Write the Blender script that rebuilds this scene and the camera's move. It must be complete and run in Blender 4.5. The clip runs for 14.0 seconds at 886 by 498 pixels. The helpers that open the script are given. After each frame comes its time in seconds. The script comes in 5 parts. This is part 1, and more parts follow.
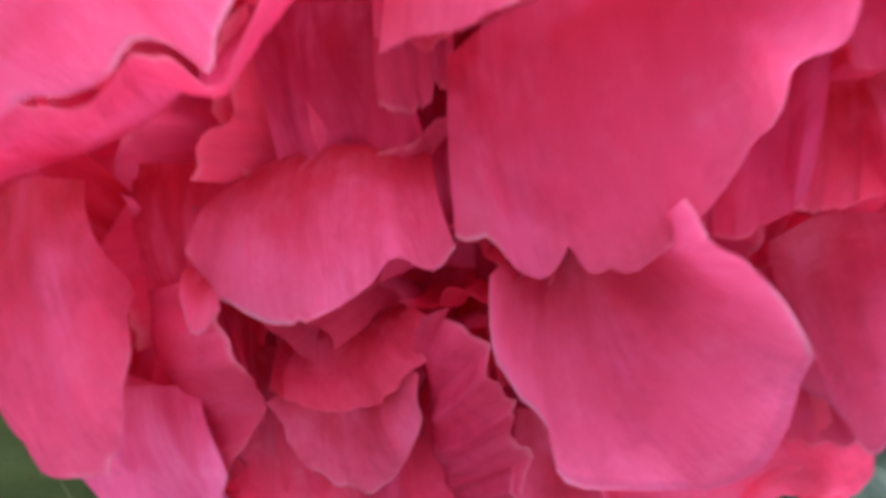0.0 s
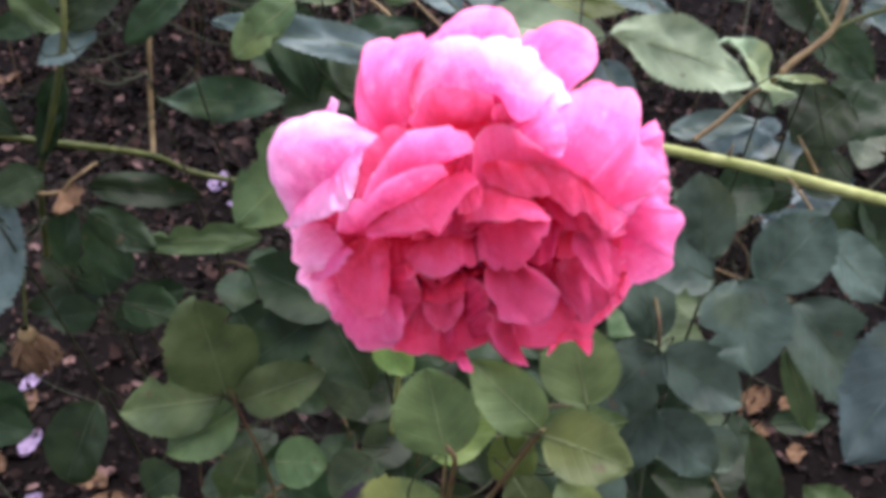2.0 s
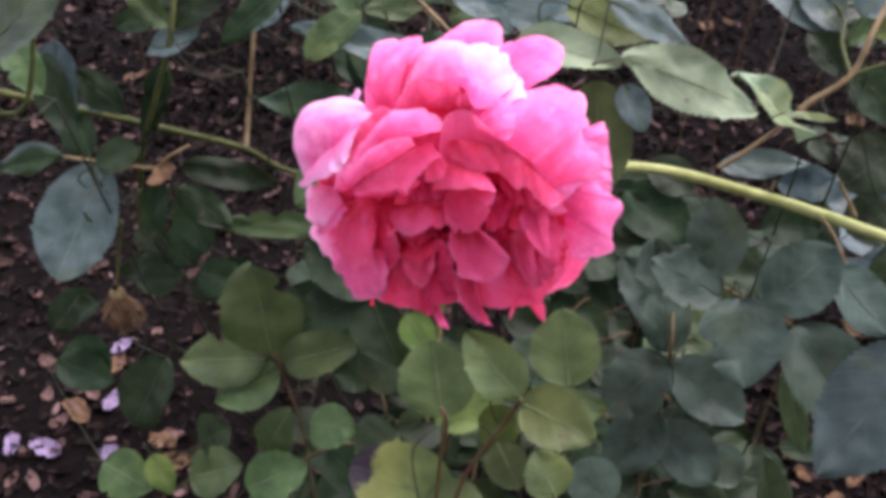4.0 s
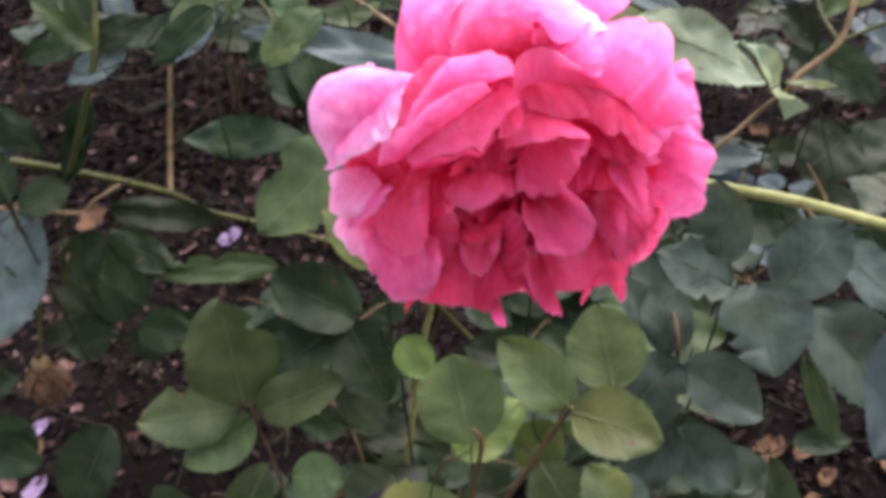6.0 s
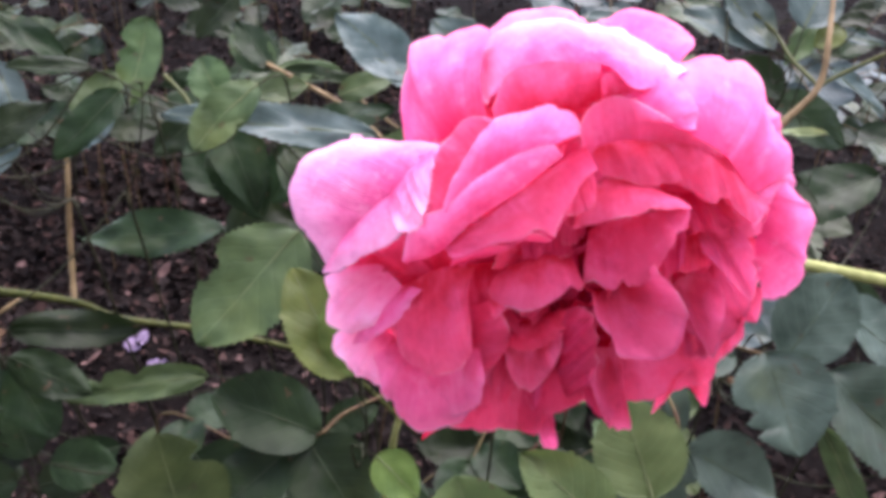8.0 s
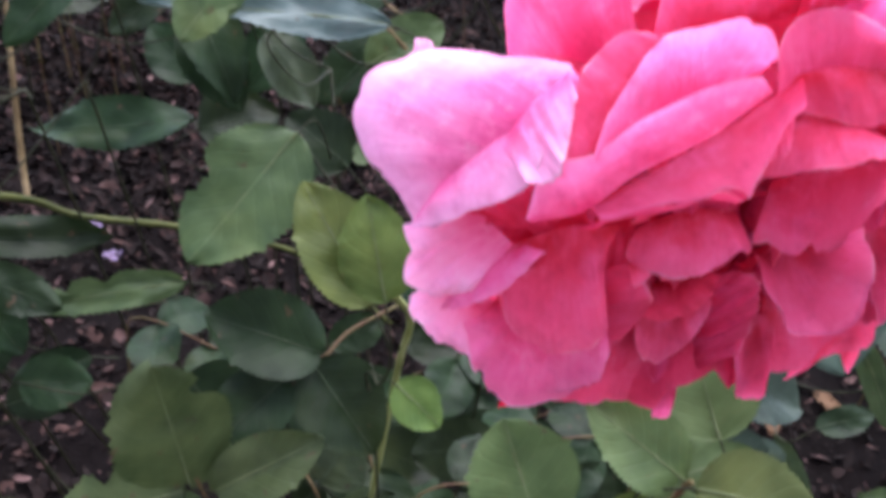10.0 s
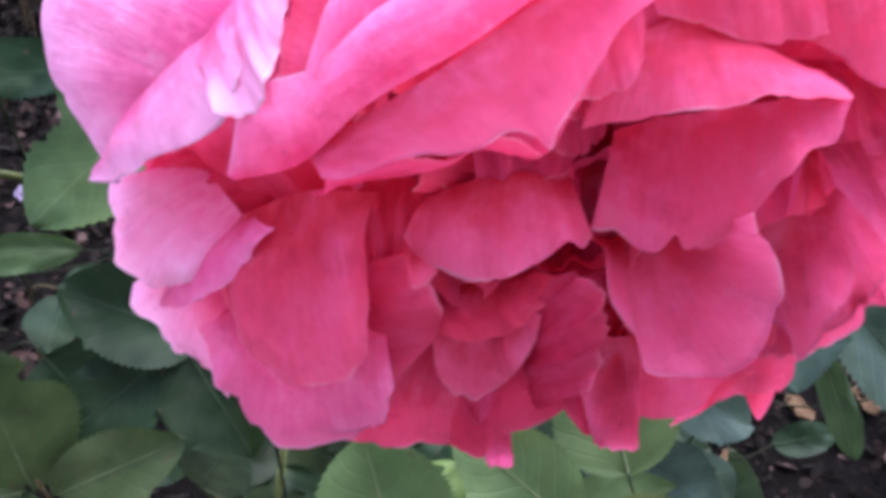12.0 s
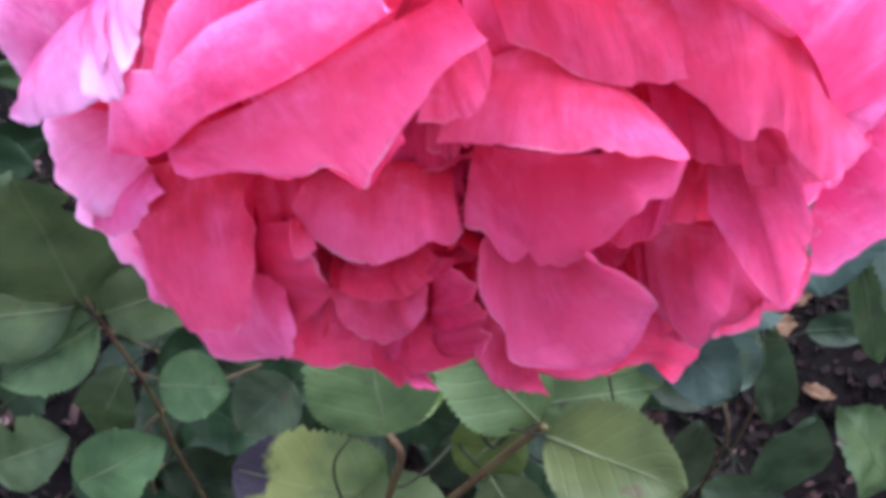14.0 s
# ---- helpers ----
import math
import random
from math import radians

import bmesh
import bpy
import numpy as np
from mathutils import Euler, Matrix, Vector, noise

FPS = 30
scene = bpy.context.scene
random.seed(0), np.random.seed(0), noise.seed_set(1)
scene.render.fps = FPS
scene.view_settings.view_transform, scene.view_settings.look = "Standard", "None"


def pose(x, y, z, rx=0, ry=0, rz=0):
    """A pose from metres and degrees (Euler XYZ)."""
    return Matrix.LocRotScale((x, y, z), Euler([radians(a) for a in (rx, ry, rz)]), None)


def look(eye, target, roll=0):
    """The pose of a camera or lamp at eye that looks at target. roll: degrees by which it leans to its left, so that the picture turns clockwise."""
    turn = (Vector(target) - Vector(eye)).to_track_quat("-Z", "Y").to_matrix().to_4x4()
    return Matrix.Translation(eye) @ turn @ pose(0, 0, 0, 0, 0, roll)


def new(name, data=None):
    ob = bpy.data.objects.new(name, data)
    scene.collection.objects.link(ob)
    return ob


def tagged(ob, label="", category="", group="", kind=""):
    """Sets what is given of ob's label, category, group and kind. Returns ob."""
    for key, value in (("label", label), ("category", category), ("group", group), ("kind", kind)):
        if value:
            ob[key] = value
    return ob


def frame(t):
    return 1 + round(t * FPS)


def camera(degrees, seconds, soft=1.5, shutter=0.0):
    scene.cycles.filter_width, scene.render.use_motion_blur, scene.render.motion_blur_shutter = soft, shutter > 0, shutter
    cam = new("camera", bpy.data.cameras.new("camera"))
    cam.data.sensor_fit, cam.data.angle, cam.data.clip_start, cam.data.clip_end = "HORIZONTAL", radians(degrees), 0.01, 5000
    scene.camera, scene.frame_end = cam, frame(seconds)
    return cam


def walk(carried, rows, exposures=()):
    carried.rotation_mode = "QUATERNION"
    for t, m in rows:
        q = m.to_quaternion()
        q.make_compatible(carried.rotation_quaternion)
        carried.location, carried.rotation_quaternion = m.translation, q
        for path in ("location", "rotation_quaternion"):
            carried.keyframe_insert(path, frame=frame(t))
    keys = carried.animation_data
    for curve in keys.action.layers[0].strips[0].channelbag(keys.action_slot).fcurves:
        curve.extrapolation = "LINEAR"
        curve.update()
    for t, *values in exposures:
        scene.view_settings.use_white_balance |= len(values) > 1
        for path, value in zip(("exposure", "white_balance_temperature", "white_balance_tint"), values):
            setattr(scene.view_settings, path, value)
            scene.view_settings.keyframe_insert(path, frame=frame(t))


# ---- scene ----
cam = camera(52.1, 14.0, soft=4.6, shutter=0.5)
PATH = [
    (0, (0.015, 0.014, 0.634), (-0.018, 1.532, -0.668), -0.5),
    (0.5, (0.016, -0.004, 0.652), (-0.021, 1.542, -0.617), 0.2),
    (1, (0.013, -0.037, 0.677), (-0.02, 1.511, -0.589), -1.0),
    (1.5, (0.01, -0.083, 0.718), (-0.034, 1.45, -0.565), 0.8),
    (2, (0.009, -0.124, 0.767), (-0.022, 1.352, -0.583), 3.0),
    (2.5, (0.023, -0.156, 0.806), (-0.052, 1.314, -0.548), 3.5),
    (3, (0.058, -0.173, 0.803), (-0.2, 1.309, -0.515), 3.3),
    (5.5, (0.0346, -0.1641, 0.7492), (-0.202, 1.345, -0.541), 1.4),
    (6, (0.001, -0.157, 0.736), (-0.043, 1.443, -0.463), 2.8),
    (6.5, (-0.028, -0.145, 0.727), (0.046, 1.51, -0.393), 3.6),
    (7, (-0.033, -0.132, 0.708), (0.095, 1.567, -0.339), 2.2),
    (9.5, (-0.039, -0.062, 0.705), (0.215, 1.521, -0.49), 4.5),
    (10, (-0.062, -0.054, 0.693), (0.232, 1.456, -0.585), 5.1),
    (10.5, (-0.059, -0.049, 0.669), (0.289, 1.43, -0.632), 6.8),
    (11, (-0.051, -0.028, 0.655), (0.313, 1.432, -0.664), 7.9),
    (11.5, (-0.033, -0.015, 0.652), (0.336, 1.465, -0.642), 9.8),
    (12, (-0.017, -0.015, 0.659), (0.289, 1.463, -0.654), 8.2),
    (12.5, (-0.006, -0.016, 0.664), (0.212, 1.427, -0.703), 6.8),
    (13, (0.005, -0.015, 0.667), (0.184, 1.363, -0.772), 7.9),
    (13.5, (0.01, -0.01, 0.671), (0.157, 1.259, -0.868), 9.3),
    (14, (0.007, -0.003, 0.676), (0.12, 1.182, -0.932), 8.9),
]
walk(cam, [(t, look(eye, target, roll)) for t, eye, target, roll in PATH], [
    (0.0, 3.0, 6500, 11), (0.6, 2.9, 6400, 12), (1.0, 3.05, 6400, 14), (1.5, 2.9, 6450, 16), (3.0, 2.46, 6600, 20), (5.5, 2.58, 6800, 24), (7.0, 2.72, 6900, 25),
    (9.5, 3.03, 6100, 19), (10.0, 2.78, 6200, 18), (10.5, 2.92, 6150, 16), (11.0, 3.0, 5900, 14), (11.5, 2.94, 5750, 12), (12.5, 2.8, 5800, 13), (14.0, 2.86, 5600, 17)])

# ---- light ----
SUN_EL, SUN_AZ = 62.0, 32.0
world = bpy.data.worlds.new("sky")
scene.world = world
world.use_nodes = True
wn = world.node_tree.nodes
sky = wn.new("ShaderNodeTexSky")
sky.sky_type, sky.sun_disc = "NISHITA", False
sky.sun_elevation, sky.sun_rotation = radians(SUN_EL), radians(SUN_AZ)
sky.air_density, sky.dust_density, sky.ozone_density = 1.0, 1.0, 1.5
wn["Background"].inputs["Strength"].default_value = 0.11
haze = wn.new("ShaderNodeHueSaturation")
haze.inputs["Saturation"].default_value = 0.6
world.node_tree.links.new(sky.outputs["Color"], haze.inputs["Color"])
world.node_tree.links.new(haze.outputs["Color"], wn["Background"].inputs["Color"])
sun_data = bpy.data.lights.new("sun", "SUN")
sun_data.energy, sun_data.angle, sun_data.color = 1.2, radians(60), (1.0, 0.97, 0.98)
sun = new("sun", sun_data)
az, el = radians(SUN_AZ), radians(SUN_EL)
sun.matrix_world = look((math.sin(az) * math.cos(el) * 5, math.cos(az) * math.cos(el) * 5, math.sin(el) * 5), (0, 0, 0))


# ---- materials ----
def material(name):
    m = bpy.data.materials.new(name)
    m.use_nodes = True
    return m, m.node_tree.nodes, m.node_tree.links, m.node_tree.nodes["Principled BSDF"]


def math_node(ns, ln, op, a, b=None, c=None):
    n = ns.new("ShaderNodeMath")
    n.operation = op
    for i, v in enumerate((a, b, c)):
        if v is None:
            continue
        if isinstance(v, (int, float)):
            n.inputs[i].default_value = v
        else:
            ln.new(v, n.inputs[i])
    return n.outputs[0]


def mix_colour(ns, ln, fac, a, b, mode="MIX"):
    n = ns.new("ShaderNodeMix")
    n.data_type, n.blend_type = "RGBA", mode
    for sock, v in ((n.inputs["Factor"], fac), (n.inputs["A"], a), (n.inputs["B"], b)):
        if isinstance(v, (int, float)):
            sock.default_value = v
        elif isinstance(v, tuple):
            sock.default_value = (*v, 1.0)
        else:
            ln.new(v, sock)
    return n.outputs["Result"]


def noise_node(ns, ln, vector, scale, detail=3.0, rough=0.55):
    n = ns.new("ShaderNodeTexNoise")
    n.inputs["Scale"].default_value, n.inputs["Detail"].default_value, n.inputs["Roughness"].default_value = scale, detail, rough
    if vector is not None:
        ln.new(vector, n.inputs["Vector"])
    return n.outputs["Fac"]


def ramp(ns, ln, fac, *stops):
    n = ns.new("ShaderNodeValToRGB")
    while len(n.color_ramp.elements) < len(stops):
        n.color_ramp.elements.new(0.5)
    for e, (p, col) in zip(n.color_ramp.elements, stops):
        e.position, e.color = p, (*col, 1.0)
    ln.new(fac, n.inputs["Fac"])
    return n.outputs["Color"]


def scaled(ns, ln, vector, x, y, z):
    n = ns.new("ShaderNodeMapping")
    n.inputs["Scale"].default_value = (x, y, z)
    ln.new(vector, n.inputs["Vector"])
    return n.outputs["Vector"]


def sheer(ns, ln, shader, colour, normal, amount):
    """Lets light through a thin sheet."""
    tr = ns.new("ShaderNodeBsdfTranslucent")
    ln.new(colour, tr.inputs["Color"])
    if normal is not None:
        ln.new(normal, tr.inputs["Normal"])
    mx = ns.new("ShaderNodeMixShader")
    mx.inputs["Fac"].default_value = amount
    ln.new(shader.outputs[0], mx.inputs[1])
    ln.new(tr.outputs[0], mx.inputs[2])
    ln.new(mx.outputs[0], ns["Material Output"].inputs["Surface"])


def petal_material(name, heart, body, rim, through_amount, sore, pale_lip=1.0, dead_lip=0.0):
    m, ns, ln, p = material(name)
    uv = ns.new("ShaderNodeUVMap").outputs["UV"]
    sep = ns.new("ShaderNodeSeparateXYZ")
    ln.new(uv, sep.inputs[0])
    info = ns.new("ShaderNodeObjectInfo").outputs["Random"]
    co = ns.new("ShaderNodeTexCoord").outputs["Object"]
    shifted = ns.new("ShaderNodeVectorMath")
    ln.new(uv, shifted.inputs[0])
    ln.new(math_node(ns, ln, "MULTIPLY", info, 40.0), shifted.inputs[1])
    veins = noise_node(ns, ln, scaled(ns, ln, shifted.outputs[0], 5.0, 0.8, 1.0), 2.2, 6.0, 0.68)
    fine = noise_node(ns, ln, scaled(ns, ln, shifted.outputs[0], 16.0, 1.3, 1.0), 2.2, 5.0, 0.75)
    blotch = noise_node(ns, ln, co, 90.0, 4.0, 0.6)
    broad = noise_node(ns, ln, co, 38.0, 2.0)
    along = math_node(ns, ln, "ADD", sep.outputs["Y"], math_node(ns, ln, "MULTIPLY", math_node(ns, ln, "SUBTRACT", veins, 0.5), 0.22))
    # root tone: the petal's own deeper colour plus painted shade between the layers
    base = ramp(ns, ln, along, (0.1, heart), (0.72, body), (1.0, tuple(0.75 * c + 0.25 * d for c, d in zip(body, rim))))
    lip = math_node(ns, ln, "ADD", sep.outputs["Y"], math_node(ns, ln, "MULTIPLY", math_node(ns, ln, "SUBTRACT", blotch, 0.55), 0.2))
    base = mix_colour(ns, ln, ramp(ns, ln, lip, (0.965, (0, 0, 0)), (1.0, (0.5, 0.5, 0.5))), base, rim)
    streak = ramp(ns, ln, math_node(ns, ln, "ADD", math_node(ns, ln, "MULTIPLY", veins, 0.65), math_node(ns, ln, "MULTIPLY", fine, 0.35)), (0.34, (0.88, 0.7, 0.76)), (0.64, (1.0, 1.0, 1.0)))
    col = mix_colour(ns, ln, 0.4, base, streak, "MULTIPLY")
    col = mix_colour(ns, ln, ramp(ns, ln, math_node(ns, ln, "ADD", math_node(ns, ln, "MULTIPLY", blotch, 0.5), math_node(ns, ln, "MULTIPLY", broad, 0.5)), (0.5, (0, 0, 0)), (0.7, (0.22, 0.22, 0.22))), col, rim)
    mottle = noise_node(ns, ln, co, 170.0, 5.0, 0.7)
    col = mix_colour(ns, ln, 0.5, col, ramp(ns, ln, math_node(ns, ln, "ADD", math_node(ns, ln, "MULTIPLY", mottle, 0.5), math_node(ns, ln, "MULTIPLY", blotch, 0.5)), (0.36, (0.66, 0.42, 0.5)), (0.5, (1.0, 1.0, 1.0)), (0.66, (1.0, 1.0, 1.0))), "MULTIPLY")
    col = mix_colour(ns, ln, ramp(ns, ln, mottle, (0.55, (0, 0, 0)), (0.75, (0.36, 0.36, 0.36))), col, rim)
    bloom = math_node(ns, ln, "MULTIPLY", math_node(ns, ln, "POWER", sep.outputs["Y"], 2.0), ramp(ns, ln, fine, (0.4, (0, 0, 0)), (0.85, (0.3, 0.3, 0.3))))
    col = mix_colour(ns, ln, bloom, col, rim)
    # streaky violet pink painted in for the cool sky sheen on lit petals
    drift = noise_node(ns, ln, scaled(ns, ln, shifted.outputs[0], 1.6, 0.9, 1.0), 1.8, 3.0, 0.6)
    sky_sheen = math_node(ns, ln, "MULTIPLY", ramp(ns, ln, drift, (0.46, (0, 0, 0)), (0.68, (0.5, 0.5, 0.5))), ramp(ns, ln, math_node(ns, ln, "ADD", math_node(ns, ln, "MULTIPLY", fine, 0.6), math_node(ns, ln, "MULTIPLY", mottle, 0.4)), (0.36, (0.25, 0.25, 0.25)), (0.6, (1, 1, 1))))
    col = mix_colour(ns, ln, sky_sheen, col, tuple(0.5 * c + 0.5 * d for c, d in zip(rim, (0.95, 0.13, 0.46))))
    hue = ns.new("ShaderNodeHueSaturation")
    ln.new(math_node(ns, ln, "MULTIPLY_ADD", info, 0.008, 0.494), hue.inputs["Hue"])
    ln.new(math_node(ns, ln, "MULTIPLY_ADD", info, 0.2, 0.9), hue.inputs["Value"])
    ln.new(col, hue.inputs["Color"])
    spots = math_node(ns, ln, "GREATER_THAN", noise_node(ns, ln, co, 420.0, 2.0), 0.76)
    bruise = ramp(ns, ln, math_node(ns, ln, "MULTIPLY", math_node(ns, ln, "ADD", math_node(ns, ln, "MULTIPLY", sep.outputs["Y"], 0.5), noise_node(ns, ln, co, 75.0, 4.0, 0.65)), 0.5), (sore, (0, 0, 0)), (sore + 0.035, (0.75, 0.75, 0.75)))
    worn = mix_colour(ns, ln, math_node(ns, ln, "MULTIPLY", spots, 0.5), hue.outputs["Color"], (0.3, 0.06, 0.12))
    worn = mix_colour(ns, ln, bruise, worn, (0.3, 0.08, 0.18))
    thin = math_node(ns, ln, "MULTIPLY", ramp(ns, ln, sep.outputs["Y"], (0.968, (0, 0, 0)), (0.995, (1, 1, 1))), ramp(ns, ln, blotch, (0.48, (0, 0, 0)), (0.64, (0.75, 0.75, 0.75))))
    worn = mix_colour(ns, ln, math_node(ns, ln, "MULTIPLY", thin, pale_lip), worn, (0.95, 0.62, 0.74))
    if dead_lip:
        dying = math_node(ns, ln, "ADD", sep.outputs["Y"], math_node(ns, ln, "MULTIPLY", math_node(ns, ln, "SUBTRACT", broad, 0.5), 0.3))
        dead = math_node(ns, ln, "MULTIPLY", ramp(ns, ln, dying, (0.975, (0, 0, 0)), (1.03, (dead_lip, dead_lip, dead_lip))), ramp(ns, ln, mottle, (0.35, (0.3, 0.3, 0.3)), (0.6, (1, 1, 1))))
        worn = mix_colour(ns, ln, dead, worn, (0.2, 0.04, 0.12))
    ln.new(worn, p.inputs["Base Color"])
    p.inputs["Roughness"].default_value = 0.6
    p.inputs["Specular IOR Level"].default_value = 0.08
    bump = ns.new("ShaderNodeBump")
    bump.inputs["Strength"].default_value, bump.inputs["Distance"].default_value = 0.5, 0.0014
    ln.new(math_node(ns, ln, "ADD", veins, math_node(ns, ln, "MULTIPLY", fine, 0.5)), bump.inputs["Height"])
    ln.new(bump.outputs["Normal"], p.inputs["Normal"])
    sheer(ns, ln, p, worn, bump.outputs["Normal"], through_amount)
    return m


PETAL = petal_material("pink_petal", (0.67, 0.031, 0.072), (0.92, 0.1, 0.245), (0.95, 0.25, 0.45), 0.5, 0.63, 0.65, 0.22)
FADED = petal_material("faded_outer_petal", (0.84, 0.05, 0.18), (0.93, 0.14, 0.36), (0.95, 0.38, 0.62), 0.3, 0.575, 0.65, 0.6)
PALER = petal_material("palest_outer_petal", (0.84, 0.1, 0.29), (0.93, 0.35, 0.62), (0.96, 0.6, 0.8), 0.3, 0.56, 0.8, 0.5)


# inner petals: naturally deeper crimson, darkened further to stand for shade in the pockets
HEART = petal_material("shade_toned_inner_petal", (0.55, 0.015, 0.042), (0.83, 0.056, 0.155), (0.88, 0.15, 0.28), 0.5, 0.7, 0.3)
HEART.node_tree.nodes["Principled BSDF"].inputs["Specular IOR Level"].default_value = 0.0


def leaf_material(name, dark, light, rough, blighted=False):
    m, ns, ln, p = material(name)
    uv = ns.new("ShaderNodeUVMap").outputs["UV"]
    sep = ns.new("ShaderNodeSeparateXYZ")
    ln.new(uv, sep.inputs[0])
    info = ns.new("ShaderNodeObjectInfo").outputs["Random"]
    co = ns.new("ShaderNodeTexCoord").outputs["Object"]
    side = math_node(ns, ln, "ABSOLUTE", math_node(ns, ln, "SUBTRACT", sep.outputs["X"], 0.5))
    wob = math_node(ns, ln, "MULTIPLY", noise_node(ns, ln, co, 60.0, 3.0), 0.9)
    phase = math_node(ns, ln, "FRACT", math_node(ns, ln, "ADD", math_node(ns, ln, "SUBTRACT", math_node(ns, ln, "MULTIPLY", sep.outputs["Y"], 7.5), math_node(ns, ln, "MULTIPLY", side, 5.0)), wob))
    branch = math_node(ns, ln, "SUBTRACT", 1.0, math_node(ns, ln, "SMOOTH_MIN", math_node(ns, ln, "MULTIPLY", math_node(ns, ln, "ABSOLUTE", math_node(ns, ln, "SUBTRACT", phase, 0.5)), 9.0), 1.0, 0.2))
    rib = math_node(ns, ln, "LESS_THAN", side, 0.012)
    vein = math_node(ns, ln, "MAXIMUM", math_node(ns, ln, "MULTIPLY", branch, 0.22), rib)
    patch = noise_node(ns, ln, co, 55.0, 4.0)
    fine = noise_node(ns, ln, co, 400.0, 2.0)
    col = mix_colour(ns, ln, math_node(ns, ln, "MULTIPLY_ADD", patch, 2.6, -0.8), dark, light)
    col = mix_colour(ns, ln, math_node(ns, ln, "MULTIPLY", vein, 0.3), col, tuple(min(1, 1.5 * c + 0.03) for c in light))
    hue = ns.new("ShaderNodeHueSaturation")
    ln.new(math_node(ns, ln, "MULTIPLY_ADD", info, 0.05, 0.475), hue.inputs["Hue"])
    ln.new(math_node(ns, ln, "MULTIPLY_ADD", info, 0.5, 0.75), hue.inputs["Value"])
    ln.new(col, hue.inputs["Color"])
    speck = math_node(ns, ln, "GREATER_THAN", noise_node(ns, ln, co, 130.0, 1.0), 0.74)
    worn = mix_colour(ns, ln, math_node(ns, ln, "MULTIPLY", speck, 0.6), hue.outputs["Color"], (0.06, 0.035, 0.02))
    blight = ramp(ns, ln, noise_node(ns, ln, co, 48.0, 3.0, 0.6), (0.7, (0, 0, 0)), (0.74, (0.8, 0.8, 0.8)))
    worn = mix_colour(ns, ln, blight, worn, (0.03, 0.018, 0.016))
    yellowed = ramp(ns, ln, noise_node(ns, ln, co, 16.0, 3.0), (0.58, (0, 0, 0)), (0.75, (0.45, 0.45, 0.45)))
    worn = mix_colour(ns, ln, yellowed, worn, tuple(c * k for c, k in zip(light, (1.6, 1.25, 0.5))))
    if blighted:
        reach = math_node(ns, ln, "ADD", sep.outputs["Y"], math_node(ns, ln, "MULTIPLY", math_node(ns, ln, "SUBTRACT", patch, 0.5), 0.5))
        worn = mix_colour(ns, ln, ramp(ns, ln, reach, (0.5, (0, 0, 0)), (0.64, (0.45, 0.45, 0.45))), worn, (0.2, 0.2, 0.05))
        worn = mix_colour(ns, ln, ramp(ns, ln, reach, (0.78, (0, 0, 0)), (0.84, (1, 1, 1))), worn, (0.02, 0.014, 0.02))
    ln.new(worn, p.inputs["Base Color"])
    ln.new(math_node(ns, ln, "MULTIPLY_ADD", fine, 0.2, rough - 0.1), p.inputs["Roughness"])
    p.inputs["Specular IOR Level"].default_value = 0.2
    bump = ns.new("ShaderNodeBump")
    bump.inputs["Strength"].default_value, bump.inputs["Distance"].default_value = 0.5, 0.0014
    ln.new(math_node(ns, ln, "ADD", math_node(ns, ln, "MULTIPLY", vein, -0.8), math_node(ns, ln, "MULTIPLY", patch, 0.8)), bump.inputs["Height"])
    ln.new(bump.outputs["Normal"], p.inputs["Normal"])
    sheer(ns, ln, p, worn, bump.outputs["Normal"], 0.22)
    return m


BRIGHT = leaf_material("bright_leaf", (0.04, 0.06, 0.019), (0.077, 0.105, 0.037), 0.5)
OLIVE = leaf_material("olive_leaf", (0.028, 0.05, 0.017), (0.067, 0.1, 0.036), 0.46)
# dark green leaf, its colour pushed near black to stand for canopy shade
DARK = leaf_material("shade_dark_leaf", (0.0074, 0.0148, 0.0055), (0.0182, 0.0318, 0.012), 0.42)
LIME = leaf_material("lime_leaf", (0.045, 0.072, 0.014), (0.095, 0.13, 0.03), 0.5)
GREY = leaf_material("blue_green_leaf", (0.035, 0.06, 0.052), (0.1, 0.135, 0.125), 0.36)
PALE = leaf_material("pale_leaf", (0.096, 0.138, 0.076), (0.22, 0.27, 0.165), 0.5)
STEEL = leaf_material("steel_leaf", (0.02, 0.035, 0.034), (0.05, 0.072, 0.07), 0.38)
BLIGHTED = leaf_material("blighted_leaf", (0.06, 0.09, 0.03), (0.12, 0.15, 0.05), 0.55, True)
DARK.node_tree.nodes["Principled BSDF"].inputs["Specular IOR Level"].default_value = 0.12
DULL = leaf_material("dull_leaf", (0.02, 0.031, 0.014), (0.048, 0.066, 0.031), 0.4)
# dull leaf made bluer, with the sky's reflection painted into its colour
TEAL = leaf_material("sky_tinted_leaf", (0.021, 0.036, 0.024), (0.054, 0.08, 0.058), 0.38)


def stalk_material(name, a, b):
    m, ns, ln, p = material(name)
    co = ns.new("ShaderNodeTexCoord").outputs["Object"]
    f = noise_node(ns, ln, scaled(ns, ln, co, 1, 1, 1), 70.0, 4.0)
    ln.new(mix_colour(ns, ln, ramp(ns, ln, f, (0.35, (0, 0, 0)), (0.65, (1, 1, 1))), a, b), p.inputs["Base Color"])
    p.inputs["Roughness"].default_value = 0.6
    p.inputs["Specular IOR Level"].default_value = 0.15
    bump = ns.new("ShaderNodeBump")
    bump.inputs["Strength"].default_value, bump.inputs["Distance"].default_value = 0.3, 0.001
    ln.new(f, bump.inputs["Height"])
    ln.new(bump.outputs["Normal"], p.inputs["Normal"])
    return m


